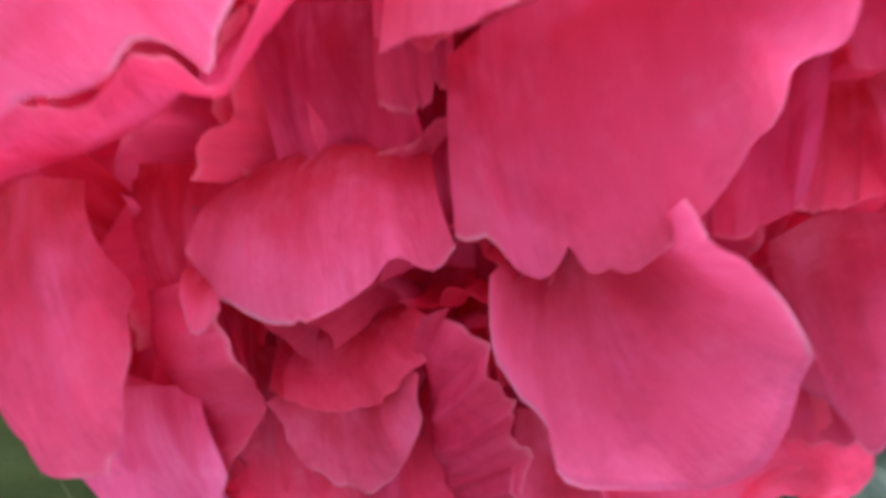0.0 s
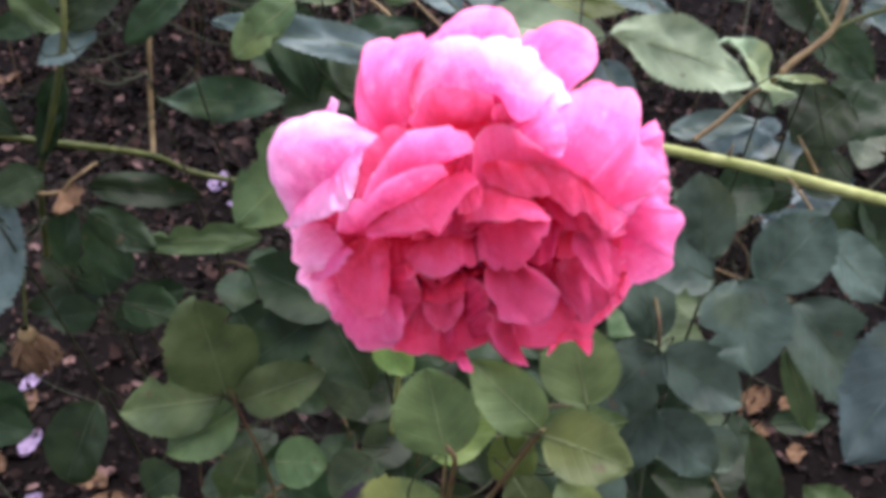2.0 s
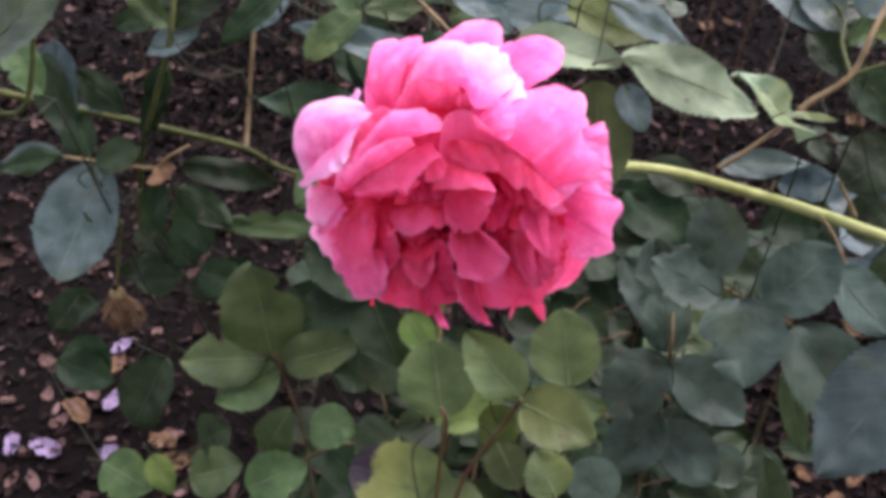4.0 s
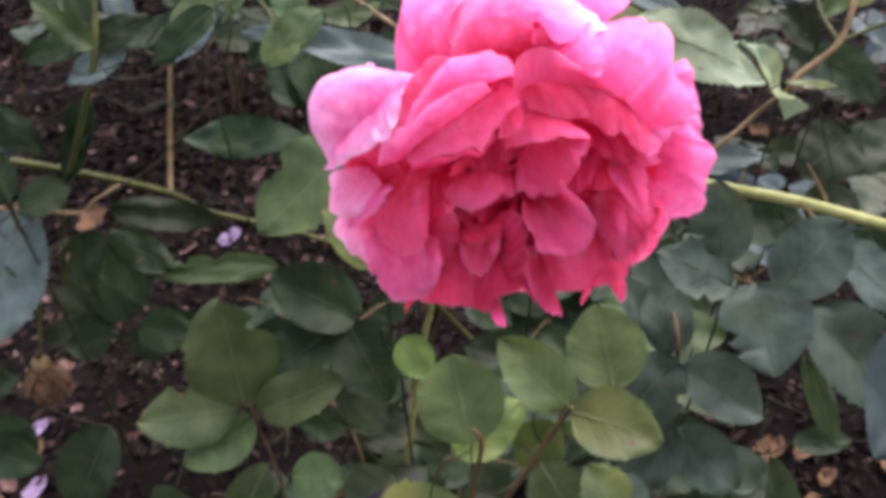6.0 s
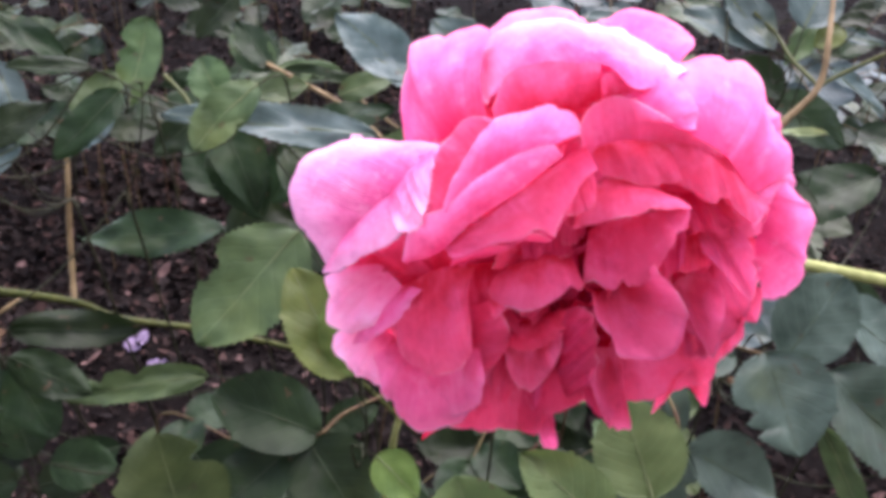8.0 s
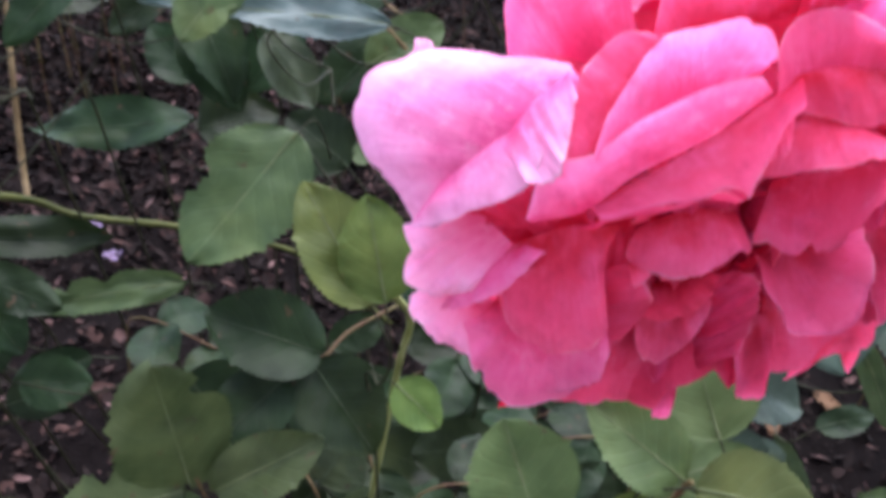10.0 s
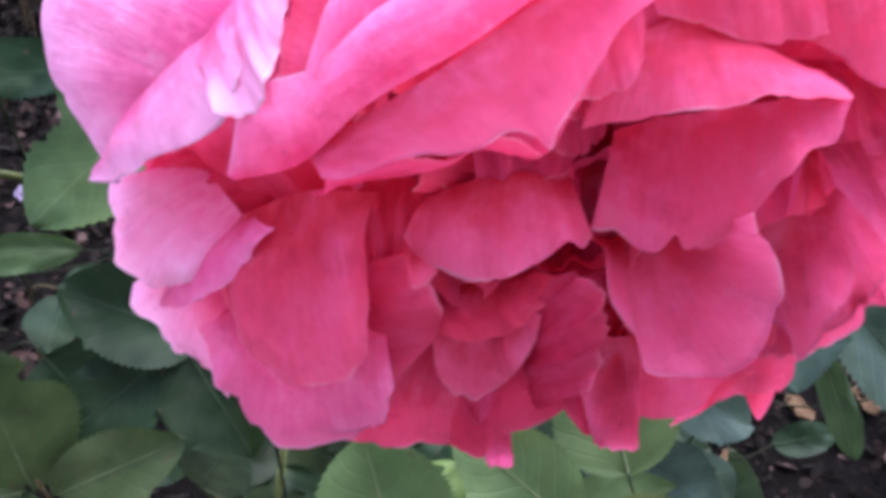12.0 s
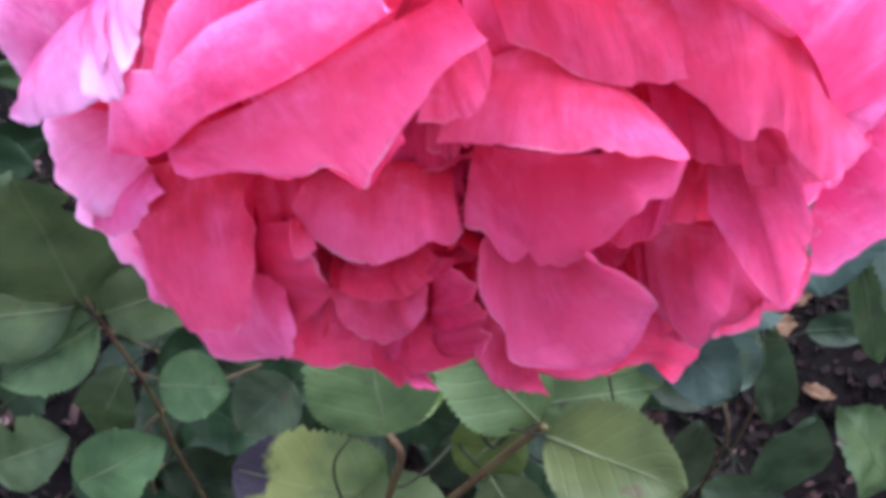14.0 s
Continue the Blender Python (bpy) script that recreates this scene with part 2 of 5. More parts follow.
STEM = stalk_material("green_stem", (0.17, 0.185, 0.055), (0.27, 0.28, 0.105))
CANE = stalk_material("olive_cane", (0.032, 0.04, 0.01), (0.066, 0.07, 0.019))
STALK = stalk_material("reddish_stalk", (0.07, 0.028, 0.018), (0.09, 0.075, 0.028))
SHOOT = stalk_material("dark_shoot", (0.012, 0.014, 0.006), (0.024, 0.024, 0.01))
RIB = stalk_material("pale_rib", (0.07, 0.09, 0.035), (0.12, 0.14, 0.07))
DARK_RIB = stalk_material("dark_rib", (0.022, 0.034, 0.016), (0.04, 0.055, 0.028))
DRY = stalk_material("dry_stick", (0.1, 0.065, 0.03), (0.2, 0.14, 0.07))


def soil_material():
    m, ns, ln, p = material("shade_darkened_soil")
    co = ns.new("ShaderNodeTexCoord").outputs["Object"]
    big, mid, fine = noise_node(ns, ln, co, 6.0, 4.0), noise_node(ns, ln, co, 60.0, 5.0, 0.7), noise_node(ns, ln, co, 350.0, 3.0)
    # far below bare soil's own tone: the shade of the foliage is painted in
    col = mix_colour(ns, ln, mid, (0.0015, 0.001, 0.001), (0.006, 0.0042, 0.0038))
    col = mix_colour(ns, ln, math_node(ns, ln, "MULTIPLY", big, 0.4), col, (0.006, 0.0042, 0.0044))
    ln.new(col, p.inputs["Base Color"])
    p.inputs["Roughness"].default_value = 0.95
    p.inputs["Specular IOR Level"].default_value = 0.05
    bump = ns.new("ShaderNodeBump")
    bump.inputs["Strength"].default_value, bump.inputs["Distance"].default_value = 1.0, 0.006
    ln.new(math_node(ns, ln, "ADD", mid, math_node(ns, ln, "MULTIPLY", fine, 0.4)), bump.inputs["Height"])
    ln.new(bump.outputs["Normal"], p.inputs["Normal"])
    return m


def litter_material(name, *stops):
    m, ns, ln, p = material(name)
    co = ns.new("ShaderNodeTexCoord").outputs["Object"]
    rnd = ns.new("ShaderNodeNewGeometry").outputs["Random Per Island"]
    n = noise_node(ns, ln, co, 150.0, 3.0)
    col = mix_colour(ns, ln, math_node(ns, ln, "MULTIPLY", n, 0.8), ramp(ns, ln, rnd, *stops), (0.016, 0.0096, 0.008))
    ln.new(col, p.inputs["Base Color"])
    p.inputs["Roughness"].default_value = 0.85
    p.inputs["Specular IOR Level"].default_value = 0.12
    return m


SOIL = soil_material()
LITTER = litter_material("leaf_litter", (0.0, (0.0022, 0.0014, 0.0013)), (0.6, (0.0045, 0.0026, 0.0023)), (0.82, (0.018, 0.0088, 0.0076)), (0.94, (0.07, 0.036, 0.03)), (1.0, (0.2, 0.12, 0.11)))
MAUVE = litter_material("mauve_petal", (0.0, (0.24, 0.17, 0.3)), (1.0, (0.34, 0.26, 0.38)))
PINKISH = litter_material("dried_petal", (0.0, (0.1, 0.05, 0.042)), (1.0, (0.22, 0.13, 0.115)))
TAN = litter_material("tan_dry_leaf", (0.0, (0.09, 0.047, 0.022)), (1.0, (0.2, 0.118, 0.066)))


# ---- builders ----
def part(name, bm, mat, parent=None, label="", smooth=True):
    me = bpy.data.meshes.new(name)
    bm.to_mesh(me)
    bm.free()
    if smooth:
        me.polygons.foreach_set("use_smooth", [True] * len(me.polygons))
    me.materials.append(mat)
    ob = new(name, me)
    ob.parent = parent
    return tagged(ob, label)


def sheet(nu, nv, place):
    """A grid of nu x nv cells over (u, v) in 0..1, with its UV map."""
    bm = bmesh.new()
    layer = bm.loops.layers.uv.new("UVMap")
    vs = [[bm.verts.new(place(i / nu, j / nv)) for i in range(nu + 1)] for j in range(nv + 1)]
    for j in range(nv):
        for i in range(nu):
            f = bm.faces.new((vs[j][i], vs[j][i + 1], vs[j + 1][i + 1], vs[j + 1][i]))
            for loop, (a, b) in zip(f.loops, ((i, j), (i + 1, j), (i + 1, j + 1), (i, j + 1))):
                loop[layer].uv = (a / nu, b / nv)
    return bm


def tube(points, r0, r1, sides=8, knots=0.0, seed=0):
    """A tapered, slightly uneven stem through the points, with rounded ends."""
    pts = [Vector(p) for p in points]
    line = []
    for k in range(len(pts) - 1):
        p0, p1, p2, p3 = pts[max(k - 1, 0)], pts[k], pts[k + 1], pts[min(k + 2, len(pts) - 1)]
        for i in range(8):
            s = i / 8
            line.append(0.5 * (2 * p1 + (p2 - p0) * s + (2 * p0 - 5 * p1 + 4 * p2 - p3) * s * s + (3 * p1 - p0 - 3 * p2 + p3) * s ** 3))
    line.append(pts[-1])
    bm = bmesh.new()
    rings, n = [], len(line)
    side = None
    for i, p in enumerate(line):
        d = (line[min(i + 1, n - 1)] - line[max(i - 1, 0)]).normalized()
        side = (d.orthogonal() if side is None else side - d * side.dot(d)).normalized()
        up = d.cross(side)
        r = r0 + (r1 - r0) * i / (n - 1)
        r *= 1 + knots * noise.noise(Vector((i * 0.7, seed * 3.1, 0)))
        rings.append([bm.verts.new(p + (side * math.cos(a) + up * math.sin(a)) * r) for a in (2 * math.pi * k / sides for k in range(sides))])
    for a, b in zip(rings, rings[1:]):
        for k in range(sides):
            bm.faces.new((a[k], a[(k + 1) % sides], b[(k + 1) % sides], b[k]))
    bm.faces.new(rings[0][::-1])
    bm.faces.new(rings[-1])
    return bm


# ---- ground ----
def make_ground():
    xs = np.concatenate([[-300, -100, -40, -15, -6, -3], np.arange(-1.6, 1.61, 0.02), [3, 6, 15, 40, 100, 300]])
    ys = np.concatenate([[-300, -100, -40, -15, -6, -2], np.arange(-0.6, 3.01, 0.02), [4, 6, 15, 40, 100, 300]])
    bm = bmesh.new()
    rows = [[bm.verts.new((x, y, ground_height(x, y))) for x in xs] for y in ys]
    for a, b in zip(rows, rows[1:]):
        for i in range(len(xs) - 1):
            bm.faces.new((a[i], a[i + 1], b[i + 1], b[i]))
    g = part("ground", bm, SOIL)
    return tagged(g, "dark crumbly garden soil, foliage shade in its colour, strewn with dry litter", "soil", kind="structure")


def ground_height(x, y):
    q = Vector((x, y, 0))
    return 0.025 * noise.noise(q * 4) + 0.008 * noise.noise(q * 22) + 0.004 * noise.noise(q * 50)


make_ground()


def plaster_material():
    m, ns, ln, p = material("fill_bounce_plaster")
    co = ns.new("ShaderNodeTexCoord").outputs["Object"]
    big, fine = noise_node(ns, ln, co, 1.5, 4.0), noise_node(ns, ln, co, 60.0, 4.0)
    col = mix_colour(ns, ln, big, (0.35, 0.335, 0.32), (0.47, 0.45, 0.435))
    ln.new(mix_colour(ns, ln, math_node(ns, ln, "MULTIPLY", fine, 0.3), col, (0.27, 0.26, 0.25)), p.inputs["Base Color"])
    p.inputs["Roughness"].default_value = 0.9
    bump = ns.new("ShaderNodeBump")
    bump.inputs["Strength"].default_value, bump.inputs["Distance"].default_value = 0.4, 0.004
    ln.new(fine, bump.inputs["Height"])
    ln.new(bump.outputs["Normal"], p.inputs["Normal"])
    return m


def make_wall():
    """An unseen plain wall added on the south side to block low sky and bounce fill."""
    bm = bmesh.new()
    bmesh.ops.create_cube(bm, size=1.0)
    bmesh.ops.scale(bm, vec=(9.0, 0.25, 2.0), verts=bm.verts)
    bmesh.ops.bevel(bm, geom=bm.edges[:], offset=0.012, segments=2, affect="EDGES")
    ob = part("light_shaping_wall", bm, plaster_material(), smooth=False)
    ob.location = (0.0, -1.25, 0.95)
    tagged(ob, "unseen plain wall added to block low sky and bounce fill light", "wall", kind="structure")


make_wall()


def flake(bm, at, size, rng, lift=0.0):
    """One curled dry scrap, lying on the ground."""
    ln, wd = size * rng.uniform(0.7, 1.4), size * rng.uniform(0.3, 0.7)
    turn = Euler((rng.uniform(-0.9, 0.9), rng.uniform(-0.9, 0.9), rng.uniform(0, 6.3))).to_matrix()
    curl, twist = rng.uniform(-0.5, 0.9), rng.uniform(-0.4, 0.4)
    nu, nv = 2, 4
    vs = []
    for j in range(nv + 1):
        v = j / nv * 2 - 1
        w = wd * math.sqrt(max(0.04, 1 - v * v * rng.uniform(0.8, 1.0)))
        for i in range(nu + 1):
            u = i / nu * 2 - 1
            w2 = w * rng.uniform(0.7, 1.25)
            p = Vector((u * w2, v * ln * rng.uniform(0.8, 1.15), curl * (u * u * w + v * v * ln * 0.5) + twist * u * v * wd))
            vs.append(bm.verts.new(at + turn @ p * 0.5 + Vector((0, 0, lift))))
    for j in range(nv):
        for i in range(nu):
            k = j * (nu + 1) + i
            bm.faces.new((vs[k], vs[k + 1], vs[k + nu + 2], vs[k + nu + 1]))


def make_litter():
    rng = random.Random(5)
    bm = bmesh.new()
    for _ in range(90000):
        x, y = (rng.gauss(-0.05, 0.75), rng.gauss(1.0, 0.75)) if rng.random() < 0.75 else (rng.gauss(0, 1.5), rng.gauss(1.0, 1.5))
        if y < -1.1:
            continue
        if noise.noise(Vector((x * 3, y * 3, 4))) < rng.uniform(-1.2, 0.25):
            continue
        far = y > 0.8 and x < 0.2
        size = rng.choice((0.008, 0.012, 0.016, 0.021)) if far else rng.choice((0.004, 0.005, 0.006, 0.008, 0.01, 0.013, 0.02))
        flake(bm, Vector((x, y, ground_height(x, y) + 0.004)), size, rng)
    ob = part("leaf_litter", bm, LITTER)
    tagged(ob, "brown and tan dry leaf scraps and bark chips on soil", "leaf litter", kind="stuff")


make_litter()


def scrap(size, rng):
    """A crumpled dry leaf or petal with a torn outline."""
    seed = rng.uniform(0, 90)
    curl, fold = rng.uniform(0.3, 0.9), rng.uniform(-0.5, 0.5)

    def place(u, v):
        x, y = u * 2 - 1, v * 2 - 1
        w = 0.55 * math.sqrt(max(0.0, 1 - y * y)) * (1 + 0.5 * noise.noise(Vector((y * 3, x > 0, seed))))
        h = curl * (x * x * w * 0.6 + 0.3 * y * y) + fold * x * y * 0.3 + 0.3 * noise.noise(Vector((x * 2, y * 2.5, seed + 5)))
        return Vector((x * w, y * (1 + 0.15 * noise.noise(Vector((x * 2, seed, 0)))), h)) * size * 0.5

    bm = sheet(8, 10, place)
    low = min(v.co.z for v in bm.verts)
    bmesh.ops.translate(bm, vec=(0, 0, -low), verts=bm.verts)
    return bm


def fallen(name, x, y, size, mat, label, category, group, seed):
    rng = random.Random(seed)
    ob = part(name, scrap(size, rng), mat)
    ob.location = (x, y, ground_height(x, y) + 0.002)
    ob.rotation_euler = (rng.uniform(-0.25, 0.25), rng.uniform(-0.25, 0.25), rng.uniform(0, 6.3))
    tagged(ob, label, category, group)


fallen("fallen_petal", -0.425, 0.458, 0.029, MAUVE, "pale mauve petal fallen on dark soil", "petal", "fallen mauve petals", 0)
fallen("fallen_petal", -0.398, 0.385, 0.031, MAUVE, "pale mauve petal fallen on dark soil", "petal", "fallen mauve petals", 1)
fallen("fallen_petal", -0.436, 0.310, 0.034, MAUVE, "pale mauve petal fallen on dark soil", "petal", "fallen mauve petals", 2)
fallen("fallen_petal", -0.472, 0.305, 0.029, MAUVE, "pale mauve petal fallen on dark soil", "petal", "fallen mauve petals", 3)
fallen("fallen_petal", -0.377, 0.324, 0.026, MAUVE, "pale mauve petal fallen on dark soil", "petal", "fallen mauve petals", 4)
fallen("fallen_petal", -0.308, 0.801, 0.036, MAUVE, "pale mauve petal fallen on dark soil", "petal", "fallen mauve petals", 5)
fallen("fallen_petal", -0.209, 0.674, 0.023, MAUVE, "pale mauve petal fallen on dark soil", "petal", "fallen mauve petals", 6)
fallen("fallen_petal", -0.314, 0.802, 0.026, MAUVE, "pale mauve petal fallen on dark soil", "petal", "fallen mauve petals", 7)
fallen("fallen_petal", -0.280, 0.763, 0.023, MAUVE, "pale mauve petal fallen on dark soil", "petal", "fallen mauve petals", 8)
fallen("fallen_petal", -0.207, 0.672, 0.016, MAUVE, "pale mauve petal fallen on dark soil", "petal", "fallen mauve petals", 9)
fallen("dried_petal", -0.509, 0.357, 0.017, PINKISH, "curled brownish pink dried petal on dark soil", "dried petal", "dried petals on the soil", 10)
fallen("dried_petal", -0.469, 0.373, 0.020, PINKISH, "curled brownish pink dried petal on dark soil", "dried petal", "dried petals on the soil", 11)
fallen("dried_petal", -0.439, 0.344, 0.022, PINKISH, "curled brownish pink dried petal on dark soil", "dried petal", "dried petals on the soil", 12)
fallen("dried_petal", -0.428, 0.362, 0.025, PINKISH, "curled brownish pink dried petal on dark soil", "dried petal", "dried petals on the soil", 13)
fallen("dried_petal", -0.414, 0.437, 0.017, PINKISH, "curled brownish pink dried petal on dark soil", "dried petal", "dried petals on the soil", 14)
fallen("dried_petal", -0.395, 0.483, 0.020, PINKISH, "curled brownish pink dried petal on dark soil", "dried petal", "dried petals on the soil", 15)
fallen("dried_petal", -0.431, 0.549, 0.022, PINKISH, "curled brownish pink dried petal on dark soil", "dried petal", "dried petals on the soil", 16)
fallen("dried_petal", -0.495, 0.417, 0.025, PINKISH, "curled brownish pink dried petal on dark soil", "dried petal", "dried petals on the soil", 17)
fallen("dried_petal", -0.373, 0.270, 0.017, PINKISH, "curled brownish pink dried petal on dark soil", "dried petal", "dried petals on the soil", 18)
fallen("dried_petal", -0.450, 0.269, 0.020, PINKISH, "curled brownish pink dried petal on dark soil", "dried petal", "dried petals on the soil", 19)
fallen("dried_petal", -0.336, 0.350, 0.022, PINKISH, "curled brownish pink dried petal on dark soil", "dried petal", "dried petals on the soil", 20)
fallen("dried_petal", -0.321, 0.363, 0.025, PINKISH, "curled brownish pink dried petal on dark soil", "dried petal", "dried petals on the soil", 21)
fallen("dried_petal", -0.275, 0.336, 0.017, PINKISH, "curled brownish pink dried petal on dark soil", "dried petal", "dried petals on the soil", 22)
fallen("dried_petal", -0.398, 0.595, 0.020, PINKISH, "curled brownish pink dried petal on dark soil", "dried petal", "dried petals on the soil", 23)
fallen("dried_petal", -0.574, 0.521, 0.022, PINKISH, "curled brownish pink dried petal on dark soil", "dried petal", "dried petals on the soil", 24)
fallen("dried_petal", -0.425, 0.389, 0.025, PINKISH, "curled brownish pink dried petal on dark soil", "dried petal", "dried petals on the soil", 25)
fallen("dried_petal", -0.459, 0.304, 0.017, PINKISH, "curled brownish pink dried petal on dark soil", "dried petal", "dried petals on the soil", 26)
fallen("dried_petal", -0.352, 0.298, 0.020, PINKISH, "curled brownish pink dried petal on dark soil", "dried petal", "dried petals on the soil", 27)
fallen("dry_leaf", 0.328, 0.497, 0.026, TAN, "curled tan dry leaf lying on soil", "dry leaf", "dry leaves on the soil", 28)
fallen("dry_leaf", 0.370, 0.496, 0.029, TAN, "curled tan dry leaf lying on soil", "dry leaf", "dry leaves on the soil", 29)
fallen("dry_leaf", 0.296, 0.477, 0.020, TAN, "curled tan dry leaf lying on soil", "dry leaf", "dry leaves on the soil", 30)
fallen("dry_leaf", 0.335, 0.464, 0.023, TAN, "curled tan dry leaf lying on soil", "dry leaf", "dry leaves on the soil", 31)
fallen("dry_leaf", 0.321, 0.414, 0.026, TAN, "curled tan dry leaf lying on soil", "dry leaf", "dry leaves on the soil", 32)
fallen("dry_leaf", 0.364, 0.434, 0.029, TAN, "curled tan dry leaf lying on soil", "dry leaf", "dry leaves on the soil", 33)
fallen("dry_leaf", 0.294, 0.412, 0.020, TAN, "curled tan dry leaf lying on soil", "dry leaf", "dry leaves on the soil", 34)
fallen("dry_leaf", 0.341, 0.406, 0.023, TAN, "curled tan dry leaf lying on soil", "dry leaf", "dry leaves on the soil", 35)
fallen("dry_leaf", 0.387, 0.468, 0.026, TAN, "curled tan dry leaf lying on soil", "dry leaf", "dry leaves on the soil", 36)
fallen("dry_leaf", 0.296, 0.470, 0.040, TAN, "curled tan dry leaf lying on soil", "dry leaf", "dry leaves on the soil", 37)
fallen("dry_leaf", 0.332, 0.492, 0.045, TAN, "curled tan dry leaf lying on soil", "dry leaf", "dry leaves on the soil", 38)
fallen("dry_leaf", -0.433, 0.549, 0.022, TAN, "curled tan dry leaf lying on soil", "dry leaf", "dry leaves on the soil", 39)
fallen("dry_leaf", -0.425, 0.360, 0.040, TAN, "curled tan dry leaf lying on soil", "dry leaf", "dry leaves on the soil", 40)
fallen("dry_leaf", -0.327, 0.353, 0.040, TAN, "curled tan dry leaf lying on soil", "dry leaf", "dry leaves on the soil", 41)
fallen("dry_leaf", 0.417, 0.703, 0.035, TAN, "curled tan dry leaf lying on soil", "dry leaf", "dry leaves on the soil", 42)
fallen("dry_leaf", -0.306, 0.329, 0.040, TAN, "curled tan dry leaf lying on soil", "dry leaf", "dry leaves on the soil", 43)
fallen("dry_leaf", -0.417, 0.429, 0.035, TAN, "curled tan dry leaf lying on soil", "dry leaf", "dry leaves on the soil", 44)
fallen("dry_leaf", 0.536, 0.501, 0.040, TAN, "curled tan dry leaf lying on soil", "dry leaf", "dry leaves on the soil", 45)
fallen("dry_leaf", 0.454, 0.488, 0.040, TAN, "curled tan dry leaf lying on soil", "dry leaf", "dry leaves on the soil", 46)
fallen("dry_leaf", -0.006, 0.440, 0.040, TAN, "curled tan dry leaf lying on soil", "dry leaf", "dry leaves on the soil", 47)
fallen("dry_leaf", 0.384, 0.370, 0.030, TAN, "curled tan dry leaf lying on soil", "dry leaf", "dry leaves on the soil", 48)
fallen("dry_leaf", 0.151, 0.273, 0.030, TAN, "curled tan dry leaf lying on soil", "dry leaf", "dry leaves on the soil", 49)
fallen("dry_leaf", 0.244, 1.460, 0.050, TAN, "curled tan dry leaf lying on soil", "dry leaf", "dry leaves on the soil", 50)
fallen("dry_leaf", 0.287, 1.497, 0.040, TAN, "curled tan dry leaf lying on soil", "dry leaf", "dry leaves on the soil", 51)
fallen("dry_leaf", -0.692, 1.034, 0.050, TAN, "curled tan dry leaf lying on soil", "dry leaf", "dry leaves on the soil", 52)
fallen("dry_leaf", 0.481, 1.191, 0.050, TAN, "curled tan dry leaf lying on soil", "dry leaf", "dry leaves on the soil", 53)


# ---- leaves ----
SPRAYS = {}


def leaf_spray(label):
    ob = new("rose_leaf")
    SPRAYS[ob.name] = []
    tagged(ob, label, "leaf")
    return ob


LEAF_NO = [0]


def leaflet(parent, base, tip, width, mat, ribbed=True):
    """A serrated leaflet, folded along its raised rib, from its stalk to its tip."""
    LEAF_NO[0] += 1
    rng = random.Random(LEAF_NO[0] * 7)
    b, t = Vector(base), Vector(tip)
    SPRAYS[parent.name].append((b, t))
    d = t - b
    ln = d.length
    d.normalize()
    face = Vector((rng.uniform(-0.25, 0.25), -0.55, 0.83 + rng.uniform(-0.2, 0.2)))
    n = (face - d * face.dot(d)).normalized()
    s = d.cross(n)
    fold, droop, wave, ph = rng.uniform(0.08, 0.34), rng.uniform(0.0, 0.16), rng.uniform(0.015, 0.05), rng.uniform(0, 6)
    teeth = 22
    blunt = rng.uniform(0.6, 0.82)
    bites = [(rng.uniform(0.3, 0.85), rng.choice((-1, 1)), rng.uniform(0.2, 0.5), rng.uniform(0.03, 0.07)) for _ in range(rng.choice((0, 0, 1, 2)) if mat in (OLIVE, DULL, TEAL) else 0)]
    top = 0.55 / (0.55 + blunt)
    full = top ** 0.55 * (1 - top) ** blunt

    def place(u, v):
        x = u * 2 - 1
        w = width / 2 * 1.07 * v ** 0.55 * (1 - v) ** blunt / full
        saw = 1 + 0.14 * ((v * teeth) % 1.0 - 0.5) * (abs(x) > 0.9)
        for at, sg, deep, wide in bites:
            if x * sg > 0:
                w *= 1 - deep * math.exp(-((v - at) / wide) ** 2)
        h = abs(x) * fold * w - droop * ln * (v - 0.15) ** 2 + wave * ln * math.sin(7 * v + ph) * x * abs(x)
        h += 0.014 * ln * math.sin(v * 22 - abs(x) * 6) * abs(x) * (1.3 - abs(x))
        h += ln * (0.06 * noise.noise(Vector((x * 1.3, v * 2.2, ph * 9))) + 0.018 * noise.noise(Vector((x * 4, v * 7, ph * 5))))
        return b + d * (ln * v) + s * (x * w * saw) + n * h

    ob = part("leaflet", sheet(8, 2 * teeth, place), mat, parent)
    if ribbed:
        dark = mat in (DARK, DULL, TEAL, STEEL)
        part("midrib", tube([place(0.5, v) + n * 0.0001 for v in (0.0, 0.25, 0.5, 0.75, 0.96)], 0.0005, 0.00012, 5), DARK_RIB if dark else RIB, ob, "" if dark else "pale midrib")
    return ob


def petiole(parent, points, r0, r1, mat=None, name="stalk"):
    return part(name, tube(points, r0, r1, 7, 0.15, len(points)), mat or STALK, parent)


spray = leaf_spray("bright ovate leaves with reddish stalks below the bloom")
leaflet(spray, (0.010, 0.109, 0.432), (-0.001, 0.130, 0.464), 0.0365, BRIGHT)
leaflet(spray, (0.047, 0.097, 0.471), (0.018, 0.110, 0.494), 0.0241, BRIGHT)
leaflet(spray, (0.048, 0.092, 0.474), (0.082, 0.080, 0.474), 0.0272, BRIGHT)
leaflet(spray, (0.068, 0.116, 0.464), (0.059, 0.140, 0.490), 0.0324, BRIGHT)
leaflet(spray, (0.045, 0.106, 0.452), (0.031, 0.099, 0.429), 0.0206, LIME)
leaflet(spray, (0.048, 0.114, 0.445), (0.090, 0.125, 0.443), 0.0197, BRIGHT)
leaflet(spray, (0.039, 0.095, 0.439), (0.053, 0.082, 0.424), 0.0206, BRIGHT)
leaflet(spray, (0.070, 0.076, 0.432), (0.058, 0.089, 0.447), 0.0228, BRIGHT)
spray = leaf_spray("large pale leaf with a yellowed and blackened tip")
